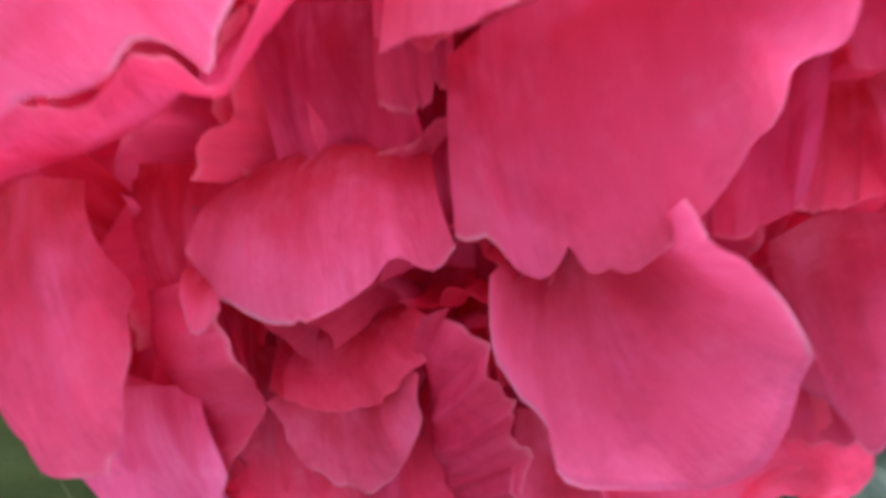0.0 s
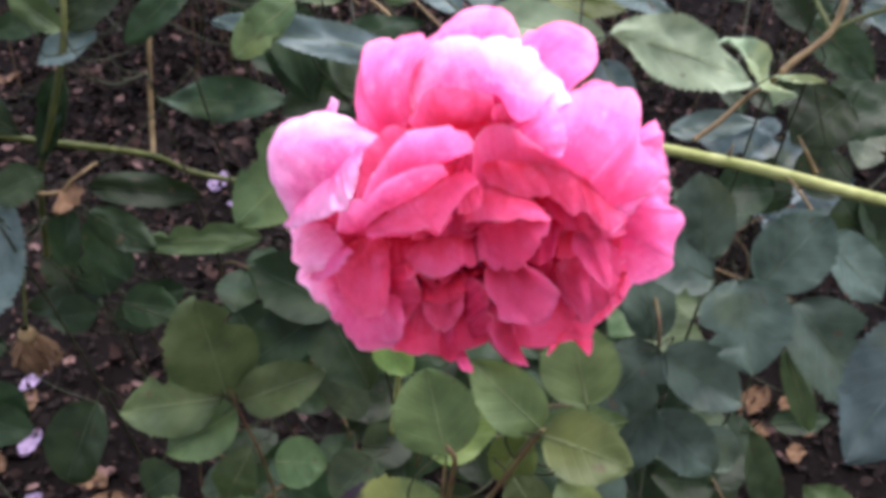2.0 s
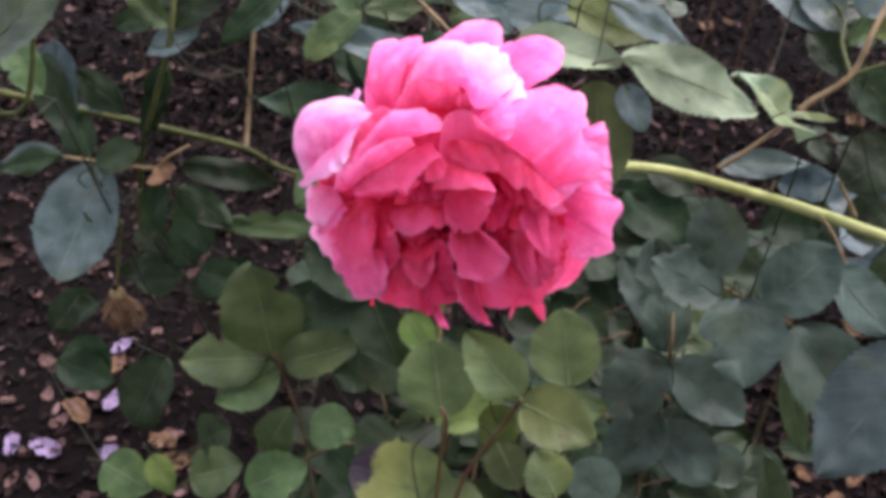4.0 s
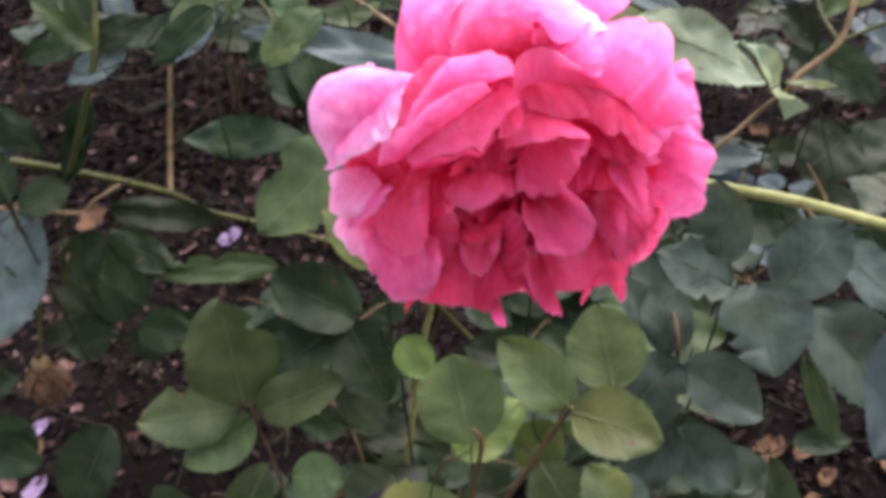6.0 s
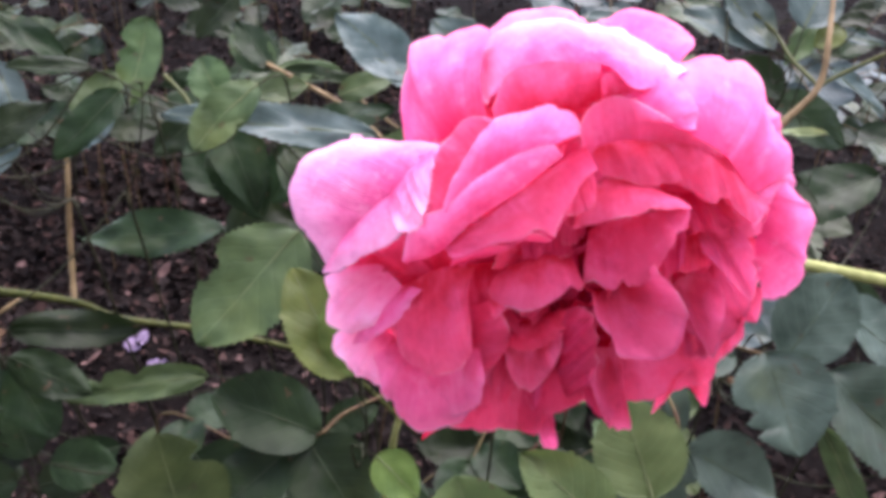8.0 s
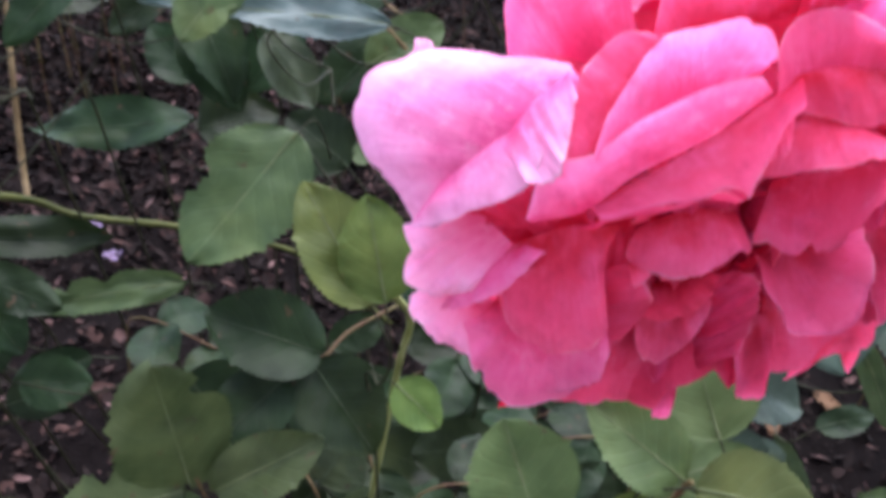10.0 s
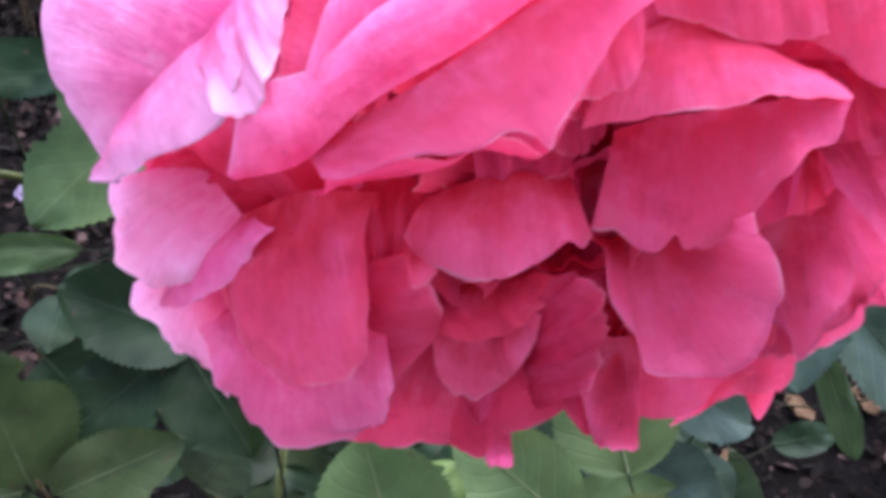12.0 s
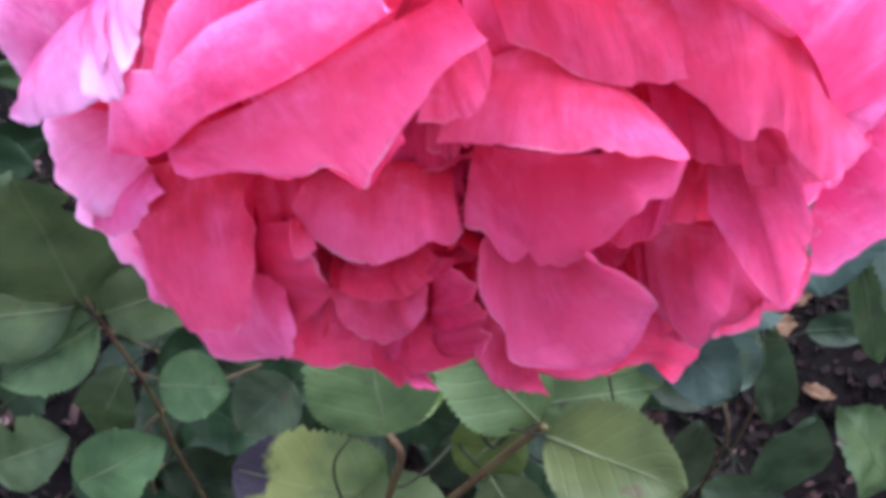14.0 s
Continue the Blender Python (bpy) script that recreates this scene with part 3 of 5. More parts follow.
leaflet(spray, (0.016, 0.125, 0.337), (-0.045, 0.126, 0.353), 0.0463, BLIGHTED)
leaflet(spray, (0.004, 0.128, 0.400), (0.036, 0.161, 0.408), 0.0245, LIME)
leaflet(spray, (0.000, 0.117, 0.343), (0.039, 0.116, 0.341), 0.0357, BRIGHT)
spray = leaf_spray("olive green leaf of round leaflets on a red stalk")
leaflet(spray, (-0.116, 0.192, 0.356), (-0.123, 0.194, 0.430), 0.0484, OLIVE)
leaflet(spray, (-0.118, 0.190, 0.355), (-0.175, 0.182, 0.347), 0.0369, OLIVE)
leaflet(spray, (-0.109, 0.186, 0.350), (-0.146, 0.165, 0.334), 0.0338, OLIVE)
leaflet(spray, (-0.106, 0.186, 0.358), (-0.060, 0.187, 0.387), 0.0280, OLIVE)
leaflet(spray, (-0.104, 0.185, 0.314), (-0.125, 0.170, 0.269), 0.0261, OLIVE)
spray = leaf_spray("dark blue green leaf of four leaflets")
leaflet(spray, (-0.056, 0.236, 0.387), (-0.108, 0.243, 0.410), 0.0385, DARK)
leaflet(spray, (-0.071, 0.231, 0.382), (-0.109, 0.203, 0.365), 0.0326, DARK)
leaflet(spray, (-0.062, 0.233, 0.385), (-0.035, 0.199, 0.360), 0.0396, DARK)
leaflet(spray, (-0.054, 0.252, 0.376), (-0.027, 0.259, 0.384), 0.0184, DARK)
spray = leaf_spray("yellow green rounded leaf seen edge-on in two lobes")
leaflet(spray, (-0.040, 0.184, 0.466), (-0.063, 0.212, 0.502), 0.0300, LIME)
leaflet(spray, (-0.035, 0.184, 0.467), (-0.041, 0.200, 0.503), 0.0270, LIME)
leaflet(spray, (-0.029, 0.192, 0.414), (-0.010, 0.180, 0.399), 0.0202, LIME)
spray = leaf_spray("broad olive leaf with a torn edge")
leaflet(spray, (-0.065, 0.285, 0.475), (-0.112, 0.242, 0.440), 0.0464, OLIVE)
leaflet(spray, (-0.042, 0.300, 0.446), (-0.069, 0.317, 0.466), 0.0311, DARK)
leaflet(spray, (-0.035, 0.252, 0.482), (-0.041, 0.257, 0.488), 0.0121, OLIVE)
spray = leaf_spray("narrow dark leaf over bare soil")
leaflet(spray, (-0.135, 0.486, 0.356), (-0.249, 0.504, 0.345), 0.0381, DARK)
leaflet(spray, (-0.126, 0.432, 0.385), (-0.077, 0.439, 0.393), 0.0436, DARK)
leaflet(spray, (-0.126, 0.451, 0.407), (-0.153, 0.475, 0.434), 0.0327, DARK)
spray = leaf_spray("pale grey green leaf with glossy sheen")
leaflet(spray, (-0.026, 0.279, 0.529), (-0.125, 0.288, 0.539), 0.0195, GREY)
leaflet(spray, (0.003, 0.323, 0.533), (-0.029, 0.335, 0.548), 0.0176, GREY)
leaflet(spray, (-0.062, 0.310, 0.518), (-0.017, 0.318, 0.528), 0.0188, DARK)
leaflet(spray, (-0.079, 0.286, 0.552), (-0.107, 0.268, 0.532), 0.0192, OLIVE)
leaflet(spray, (-0.032, 0.331, 0.482), (0.006, 0.345, 0.498), 0.0262, OLIVE)
leaflet(spray, (-0.081, 0.407, 0.509), (-0.037, 0.408, 0.509), 0.0135, DARK)
spray = leaf_spray("pale whitish green leaf with insect damage")
leaflet(spray, (0.067, 0.210, 0.586), (0.141, 0.244, 0.549), 0.0282, PALE)
leaflet(spray, (0.123, 0.254, 0.560), (0.192, 0.311, 0.504), 0.0195, PALE)
leaflet(spray, (0.057, 0.255, 0.592), (0.102, 0.262, 0.570), 0.0201, GREY)
leaflet(spray, (0.036, 0.271, 0.580), (0.081, 0.263, 0.571), 0.0255, LIME)
leaflet(spray, (0.015, 0.238, 0.573), (0.068, 0.236, 0.571), 0.0216, PALE)
leaflet(spray, (0.057, 0.256, 0.547), (0.069, 0.226, 0.497), 0.0352, BRIGHT)
leaflet(spray, (0.028, 0.287, 0.553), (0.000, 0.308, 0.577), 0.0271, GREY)
leaflet(spray, (0.071, 0.255, 0.547), (0.086, 0.240, 0.530), 0.0168, GREY)
leaflet(spray, (0.028, 0.275, 0.570), (0.053, 0.284, 0.580), 0.0184, GREY)
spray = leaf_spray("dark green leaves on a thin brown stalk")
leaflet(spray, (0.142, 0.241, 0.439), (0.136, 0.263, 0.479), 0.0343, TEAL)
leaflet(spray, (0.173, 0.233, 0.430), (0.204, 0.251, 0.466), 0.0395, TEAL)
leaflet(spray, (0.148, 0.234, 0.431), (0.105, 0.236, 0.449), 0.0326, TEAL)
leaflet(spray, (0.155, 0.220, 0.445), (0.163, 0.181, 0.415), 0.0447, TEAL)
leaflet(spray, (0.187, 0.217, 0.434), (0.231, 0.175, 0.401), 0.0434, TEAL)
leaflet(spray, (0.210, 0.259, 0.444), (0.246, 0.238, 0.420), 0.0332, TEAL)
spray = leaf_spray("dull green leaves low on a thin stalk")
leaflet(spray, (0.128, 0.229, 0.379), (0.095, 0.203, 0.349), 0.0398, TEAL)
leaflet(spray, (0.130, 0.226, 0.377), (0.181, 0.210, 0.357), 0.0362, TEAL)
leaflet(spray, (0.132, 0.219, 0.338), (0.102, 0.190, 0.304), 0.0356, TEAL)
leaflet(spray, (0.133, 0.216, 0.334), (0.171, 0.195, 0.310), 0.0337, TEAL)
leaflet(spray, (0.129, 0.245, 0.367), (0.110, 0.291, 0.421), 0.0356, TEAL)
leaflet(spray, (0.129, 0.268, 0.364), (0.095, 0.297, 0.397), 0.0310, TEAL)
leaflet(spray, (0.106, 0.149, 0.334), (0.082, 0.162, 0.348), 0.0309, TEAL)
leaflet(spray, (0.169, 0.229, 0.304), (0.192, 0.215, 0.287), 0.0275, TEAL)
spray = leaf_spray("blue grey leaf with pale scratches")
leaflet(spray, (0.239, 0.184, 0.464), (0.195, 0.129, 0.417), 0.0505, STEEL)
leaflet(spray, (0.330, 0.416, 0.305), (0.304, 0.440, 0.333), 0.0529, DARK)
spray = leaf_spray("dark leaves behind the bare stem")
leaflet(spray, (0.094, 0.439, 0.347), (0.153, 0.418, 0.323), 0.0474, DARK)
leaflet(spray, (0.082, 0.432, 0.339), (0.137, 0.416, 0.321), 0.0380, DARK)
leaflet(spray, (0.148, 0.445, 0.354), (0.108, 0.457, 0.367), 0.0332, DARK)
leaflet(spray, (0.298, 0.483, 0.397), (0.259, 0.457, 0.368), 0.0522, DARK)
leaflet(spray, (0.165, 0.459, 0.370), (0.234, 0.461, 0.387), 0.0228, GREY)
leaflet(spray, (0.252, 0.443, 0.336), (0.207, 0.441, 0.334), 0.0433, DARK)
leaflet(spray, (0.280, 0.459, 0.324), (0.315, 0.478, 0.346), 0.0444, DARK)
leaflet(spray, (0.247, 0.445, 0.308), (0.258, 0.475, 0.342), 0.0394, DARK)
spray = leaf_spray("grey green leaves high on a twig")
leaflet(spray, (0.189, 0.359, 0.545), (0.143, 0.373, 0.561), 0.0249, GREY)
leaflet(spray, (0.191, 0.358, 0.543), (0.166, 0.384, 0.574), 0.0285, GREY)
leaflet(spray, (0.205, 0.360, 0.515), (0.180, 0.375, 0.533), 0.0221, DARK)
leaflet(spray, (0.199, 0.346, 0.560), (0.215, 0.365, 0.582), 0.0275, GREY)
leaflet(spray, (0.219, 0.399, 0.499), (0.263, 0.379, 0.476), 0.0315, DARK)
leaflet(spray, (0.220, 0.346, 0.560), (0.204, 0.339, 0.552), 0.0137, LIME)
spray = leaf_spray("large blue green leaf hanging from a forked twig")
leaflet(spray, (-0.260, 0.276, 0.419), (-0.281, 0.215, 0.363), 0.0534, GREY)
leaflet(spray, (-0.256, 0.261, 0.432), (-0.228, 0.271, 0.444), 0.0267, DARK)
leaflet(spray, (-0.268, 0.246, 0.445), (-0.314, 0.237, 0.435), 0.0172, DARK)
leaflet(spray, (-0.261, 0.264, 0.435), (-0.278, 0.281, 0.455), 0.0249, DARK)
leaflet(spray, (-0.273, 0.269, 0.410), (-0.250, 0.248, 0.386), 0.0221, DARK)
spray = leaf_spray("blue green leaves with a crumpled tan spot")
leaflet(spray, (-0.242, 0.344, 0.375), (-0.168, 0.351, 0.368), 0.0243, DARK)
leaflet(spray, (-0.239, 0.304, 0.389), (-0.238, 0.278, 0.359), 0.0236, DARK)
leaflet(spray, (-0.234, 0.317, 0.375), (-0.188, 0.304, 0.359), 0.0243, DARK)
leaflet(spray, (-0.248, 0.346, 0.347), (-0.220, 0.317, 0.313), 0.0302, DARK)
leaflet(spray, (-0.294, 0.335, 0.273), (-0.252, 0.332, 0.269), 0.0251, DARK)
leaflet(spray, (-0.136, 0.371, 0.314), (-0.233, 0.364, 0.306), 0.0231, OLIVE)
spray = leaf_spray("dark leaves on an upright stem")
leaflet(spray, (-0.230, 0.343, 0.496), (-0.197, 0.358, 0.513), 0.0228, DARK)
leaflet(spray, (-0.254, 0.369, 0.449), (-0.259, 0.333, 0.408), 0.0176, DARK)
leaflet(spray, (-0.309, 0.305, 0.482), (-0.275, 0.272, 0.444), 0.0285, DARK)
leaflet(spray, (-0.306, 0.333, 0.453), (-0.262, 0.317, 0.435), 0.0229, DARK)
leaflet(spray, (-0.254, 0.383, 0.481), (-0.293, 0.374, 0.470), 0.0197, DARK)
leaflet(spray, (-0.233, 0.351, 0.504), (-0.258, 0.367, 0.523), 0.0258, DARK)
leaflet(spray, (-0.191, 0.386, 0.484), (-0.176, 0.409, 0.511), 0.0275, OLIVE)
leaflet(spray, (-0.099, 0.360, 0.516), (-0.061, 0.364, 0.520), 0.0177, OLIVE)
leaflet(spray, (-0.112, 0.378, 0.505), (-0.124, 0.395, 0.525), 0.0229, OLIVE)
leaflet(spray, (-0.088, 0.283, 0.548), (-0.107, 0.266, 0.529), 0.0217, OLIVE)
spray = leaf_spray("large olive leaf close to the lens")
leaflet(spray, (-0.234, 0.165, 0.565), (-0.201, 0.195, 0.600), 0.0384, DULL)
leaflet(spray, (-0.248, 0.205, 0.550), (-0.227, 0.189, 0.532), 0.0197, OLIVE)
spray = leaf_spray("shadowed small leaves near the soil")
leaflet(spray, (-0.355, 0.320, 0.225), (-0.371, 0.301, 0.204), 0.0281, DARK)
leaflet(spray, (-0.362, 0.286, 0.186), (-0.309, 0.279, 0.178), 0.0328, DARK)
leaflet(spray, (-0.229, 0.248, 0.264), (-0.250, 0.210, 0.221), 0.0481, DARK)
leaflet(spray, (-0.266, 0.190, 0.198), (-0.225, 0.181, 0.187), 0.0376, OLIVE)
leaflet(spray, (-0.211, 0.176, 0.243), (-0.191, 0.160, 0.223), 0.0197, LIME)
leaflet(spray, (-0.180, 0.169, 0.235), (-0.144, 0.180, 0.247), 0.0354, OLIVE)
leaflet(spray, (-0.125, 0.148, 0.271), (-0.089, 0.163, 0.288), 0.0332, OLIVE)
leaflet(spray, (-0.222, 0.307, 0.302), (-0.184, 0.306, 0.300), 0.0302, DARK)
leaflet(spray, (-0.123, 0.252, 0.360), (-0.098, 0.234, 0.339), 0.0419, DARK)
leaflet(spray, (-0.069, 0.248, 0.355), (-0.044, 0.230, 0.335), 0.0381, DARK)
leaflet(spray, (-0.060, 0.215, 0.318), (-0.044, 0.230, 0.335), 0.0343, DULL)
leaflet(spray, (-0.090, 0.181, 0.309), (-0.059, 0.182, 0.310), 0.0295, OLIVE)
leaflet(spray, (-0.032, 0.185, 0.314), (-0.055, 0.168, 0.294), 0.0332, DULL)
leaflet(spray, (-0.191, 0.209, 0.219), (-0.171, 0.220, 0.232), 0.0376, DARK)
spray = leaf_spray("hanging dark leaves in the upper growth")
leaflet(spray, (-0.177, 0.513, 0.509), (-0.187, 0.473, 0.462), 0.0300, OLIVE)
leaflet(spray, (-0.085, 0.410, 0.512), (-0.106, 0.430, 0.535), 0.0208, DARK)
leaflet(spray, (-0.189, 0.410, 0.512), (-0.233, 0.412, 0.514), 0.0101, DARK)
leaflet(spray, (-0.234, 0.392, 0.522), (-0.218, 0.369, 0.495), 0.0187, GREY)
leaflet(spray, (-0.187, 0.481, 0.471), (-0.237, 0.478, 0.422), 0.0289, GREY)
leaflet(spray, (-0.211, 0.343, 0.495), (-0.245, 0.328, 0.479), 0.0192, GREY)
leaflet(spray, (-0.247, 0.432, 0.537), (-0.201, 0.415, 0.517), 0.0174, DARK)
leaflet(spray, (-0.132, 0.511, 0.475), (-0.173, 0.501, 0.464), 0.0135, DARK)
spray = leaf_spray("broad pale leaf behind the bloom")
leaflet(spray, (-0.007, 0.328, 0.539), (-0.046, 0.350, 0.565), 0.0271, GREY)
leaflet(spray, (-0.158, 0.584, 0.483), (-0.125, 0.577, 0.476), 0.0154, DARK)
leaflet(spray, (-0.046, 0.380, 0.507), (-0.012, 0.389, 0.518), 0.0161, OLIVE)
leaflet(spray, (-0.115, 0.504, 0.528), (-0.141, 0.485, 0.506), 0.0224, DARK)
spray = leaf_spray("pale narrow leaves beside the bloom")
leaflet(spray, (0.158, 0.271, 0.535), (0.185, 0.271, 0.534), 0.0042, PALE)
leaflet(spray, (0.262, 0.370, 0.542), (0.228, 0.377, 0.550), 0.0085, GREY)
leaflet(spray, (0.230, 0.362, 0.532), (0.259, 0.343, 0.511), 0.0128, GREY)
leaflet(spray, (0.224, 0.374, 0.562), (0.198, 0.353, 0.537), 0.0143, OLIVE)
leaflet(spray, (0.168, 0.380, 0.568), (0.187, 0.360, 0.546), 0.0179, GREY)
leaflet(spray, (0.378, 0.513, 0.387), (0.286, 0.491, 0.361), 0.0457, DARK)
leaflet(spray, (0.323, 0.444, 0.337), (0.355, 0.407, 0.294), 0.0380, DARK)
spray = leaf_spray("dark leaves hanging behind the pale leaf")
leaflet(spray, (-0.123, 0.441, 0.471), (-0.098, 0.400, 0.424), 0.0348, DARK)
leaflet(spray, (-0.143, 0.541, 0.434), (-0.187, 0.517, 0.406), 0.0266, DARK)
leaflet(spray, (-0.065, 0.457, 0.443), (-0.095, 0.430, 0.413), 0.0347, DARK)
spray = leaf_spray("small dark leaves low on a thin stalk")
leaflet(spray, (-0.240, 0.324, 0.291), (-0.254, 0.347, 0.317), 0.0327, DARK)
leaflet(spray, (-0.269, 0.328, 0.295), (-0.288, 0.342, 0.312), 0.0231, DARK)
leaflet(spray, (-0.232, 0.306, 0.285), (-0.189, 0.313, 0.293), 0.0265, DARK)
leaflet(spray, (-0.244, 0.309, 0.288), (-0.279, 0.304, 0.283), 0.0265, DARK)
leaflet(spray, (-0.237, 0.367, 0.310), (-0.271, 0.363, 0.305), 0.0278, DARK)
spray = leaf_spray("narrow drooping leaf above bare soil")
leaflet(spray, (0.190, 0.211, 0.404), (0.206, 0.182, 0.371), 0.0143, OLIVE)
leaflet(spray, (0.233, 0.222, 0.387), (0.215, 0.230, 0.396), 0.0179, TEAL)
leaflet(spray, (0.213, 0.234, 0.310), (0.252, 0.238, 0.314), 0.0168, DARK)
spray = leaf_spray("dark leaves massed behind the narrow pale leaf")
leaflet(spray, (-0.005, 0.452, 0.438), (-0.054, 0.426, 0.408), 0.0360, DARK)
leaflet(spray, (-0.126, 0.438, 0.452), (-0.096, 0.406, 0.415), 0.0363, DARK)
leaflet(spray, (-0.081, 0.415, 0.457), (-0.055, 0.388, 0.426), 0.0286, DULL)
spray = leaf_spray("green pointed leaves on an upright stem")
leaflet(spray, (-0.223, 0.325, 0.504), (-0.250, 0.320, 0.536), 0.0166, OLIVE)
leaflet(spray, (-0.233, 0.325, 0.512), (-0.233, 0.335, 0.540), 0.0116, OLIVE)
leaflet(spray, (-0.241, 0.335, 0.534), (-0.238, 0.345, 0.550), 0.0132, OLIVE)
leaflet(spray, (-0.173, 0.360, 0.531), (-0.212, 0.350, 0.538), 0.0117, DARK)
leaflet(spray, (-0.163, 0.370, 0.514), (-0.195, 0.340, 0.490), 0.0216, DARK)
leaflet(spray, (-0.086, 0.410, 0.510), (-0.109, 0.430, 0.527), 0.0214, OLIVE)
leaflet(spray, (-0.084, 0.410, 0.510), (-0.045, 0.415, 0.510), 0.0149, OLIVE)
leaflet(spray, (-0.261, 0.330, 0.406), (-0.245, 0.345, 0.455), 0.0183, DARK)
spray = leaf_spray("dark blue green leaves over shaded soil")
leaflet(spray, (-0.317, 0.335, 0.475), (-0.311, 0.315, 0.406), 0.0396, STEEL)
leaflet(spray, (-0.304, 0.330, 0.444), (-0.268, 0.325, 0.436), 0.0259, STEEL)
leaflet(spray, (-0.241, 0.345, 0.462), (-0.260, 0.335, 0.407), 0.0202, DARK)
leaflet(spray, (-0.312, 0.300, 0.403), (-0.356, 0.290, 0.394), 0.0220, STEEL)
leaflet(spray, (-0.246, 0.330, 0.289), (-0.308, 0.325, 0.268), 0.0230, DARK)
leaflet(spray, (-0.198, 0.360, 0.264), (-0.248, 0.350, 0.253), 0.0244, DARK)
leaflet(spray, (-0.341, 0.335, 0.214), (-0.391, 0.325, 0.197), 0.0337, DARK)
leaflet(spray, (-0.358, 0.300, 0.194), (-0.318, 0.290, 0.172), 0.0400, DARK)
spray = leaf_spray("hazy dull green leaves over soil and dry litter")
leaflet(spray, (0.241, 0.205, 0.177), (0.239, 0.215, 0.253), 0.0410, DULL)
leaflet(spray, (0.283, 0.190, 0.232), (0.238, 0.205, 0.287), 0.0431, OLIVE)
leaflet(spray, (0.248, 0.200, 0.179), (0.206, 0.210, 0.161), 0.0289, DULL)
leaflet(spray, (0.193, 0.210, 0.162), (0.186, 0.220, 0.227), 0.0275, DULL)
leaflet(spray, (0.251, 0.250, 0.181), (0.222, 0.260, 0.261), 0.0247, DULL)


def join_stalks(parent, leaves):
    """Thin stalks from the leaflets to a common shoot, which rises from the soil."""
    hub = sum((b - (t - b).normalized() * 0.02 for b, t in leaves), Vector()) / len(leaves) + Vector((0, 0.05, -0.06))
    hub.z = max(hub.z, 0.04)
    for b, t in leaves:
        back = b - (t - b).normalized() * 0.015 - Vector((0, 0, 0.008))
        inner = [c for c, _ in leaves if (c - hub).length < (b - hub).length - 0.01]
        foot = min(inner + [hub], key=lambda c: (c - b).length) if (b - hub).length > 0.1 else hub
        petiole(parent, [b, back, back.lerp(foot, 0.5) - Vector((0, 0, 0.015)), foot], 0.0004, 0.0006, SHOOT)
    foot = Vector((hub.x + 0.01, hub.y + 0.09, ground_height(hub.x + 0.01, hub.y + 0.09)))
    petiole(parent, [hub, hub.lerp(foot, 0.5) + Vector((0.006, 0, 0)), foot], 0.0008, 0.0011, SHOOT, "shoot")


for spray_name in list(SPRAYS):
    join_stalks(bpy.data.objects[spray_name], SPRAYS[spray_name])


# ---- undergrowth ----
def undergrowth(x0, x1, y0, y1, z0, z1, count, mats, seed, size=0.055):
    """Small sprays of leaves on stalks that rise from the soil."""
    rng = random.Random(seed)
    for _ in range(count):
        x, y, z = rng.uniform(x0, x1), rng.uniform(y0, y1), rng.uniform(z0, z1)
        ob = leaf_spray("small green rose leaf, darkened for shade, on a thin stalk above soil")
        ob["group"] = "low rose leaves"
        turn = rng.uniform(0, 6.28)
        way = Vector((math.cos(turn), math.sin(turn), rng.uniform(-0.3, 0.15))).normalized()
        side = Vector((-way.y, way.x, 0))
        root = Vector((x, y, z)) - way * size * 1.3
        line = [Vector((root.x - way.x * 0.03, root.y - way.y * 0.03, ground_height(root.x, root.y))), root * 0.5 + Vector((x, y, z * 0.55)) * 0.5 - way * size, root, Vector((x, y, z))]
        petiole(ob, line, 0.001, 0.0007)
        mat = mats[rng.randrange(len(mats))]
        tip = Vector((x, y, z))
        ln = size * rng.uniform(0.8, 1.25)
        leaflet(ob, tip, tip + way * ln, ln * 0.7, mat, False)
        for k, back in enumerate((0.3, 1.0)):
            for sg in (-1, 1):
                b = tip.lerp(root, back * 0.8)
                w2 = (side * sg + way * 0.5 + Vector((0, 0, rng.uniform(-0.3, 0.2)))).normalized()
                l2 = ln * rng.uniform(0.7, 0.95)
                leaflet(ob, b, b + w2 * l2, l2 * 0.7, mat, False)


# beyond the bare soil, to the right of it, and low under the bloom; DARK carries the shade
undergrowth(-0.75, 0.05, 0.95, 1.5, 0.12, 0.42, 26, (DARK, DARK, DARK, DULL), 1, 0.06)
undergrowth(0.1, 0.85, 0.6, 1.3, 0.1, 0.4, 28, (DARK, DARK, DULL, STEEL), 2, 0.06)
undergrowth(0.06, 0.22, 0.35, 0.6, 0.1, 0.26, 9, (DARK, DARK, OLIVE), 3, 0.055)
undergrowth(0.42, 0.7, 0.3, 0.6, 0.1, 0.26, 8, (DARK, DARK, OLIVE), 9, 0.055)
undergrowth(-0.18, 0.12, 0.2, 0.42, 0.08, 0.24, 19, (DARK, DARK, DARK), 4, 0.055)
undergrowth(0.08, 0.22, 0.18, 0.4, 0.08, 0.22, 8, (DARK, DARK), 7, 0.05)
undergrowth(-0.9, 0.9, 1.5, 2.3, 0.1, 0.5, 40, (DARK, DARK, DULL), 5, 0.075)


# ---- the bloom ----
ROSE_AT = Vector((0.018, 0.085, 0.595))
VIEW = radians(41)
rose = new("rose")
rose.matrix_world = Matrix.Translation(ROSE_AT) @ Matrix(((1, 0, 0), (0, math.sin(VIEW), -math.cos(VIEW)), (0, math.cos(VIEW), math.sin(VIEW)))).to_4x4()
tagged(rose, "full-blown ruffled pink rose nodding on a green stem", "rose")
PETAL_NO = [0]


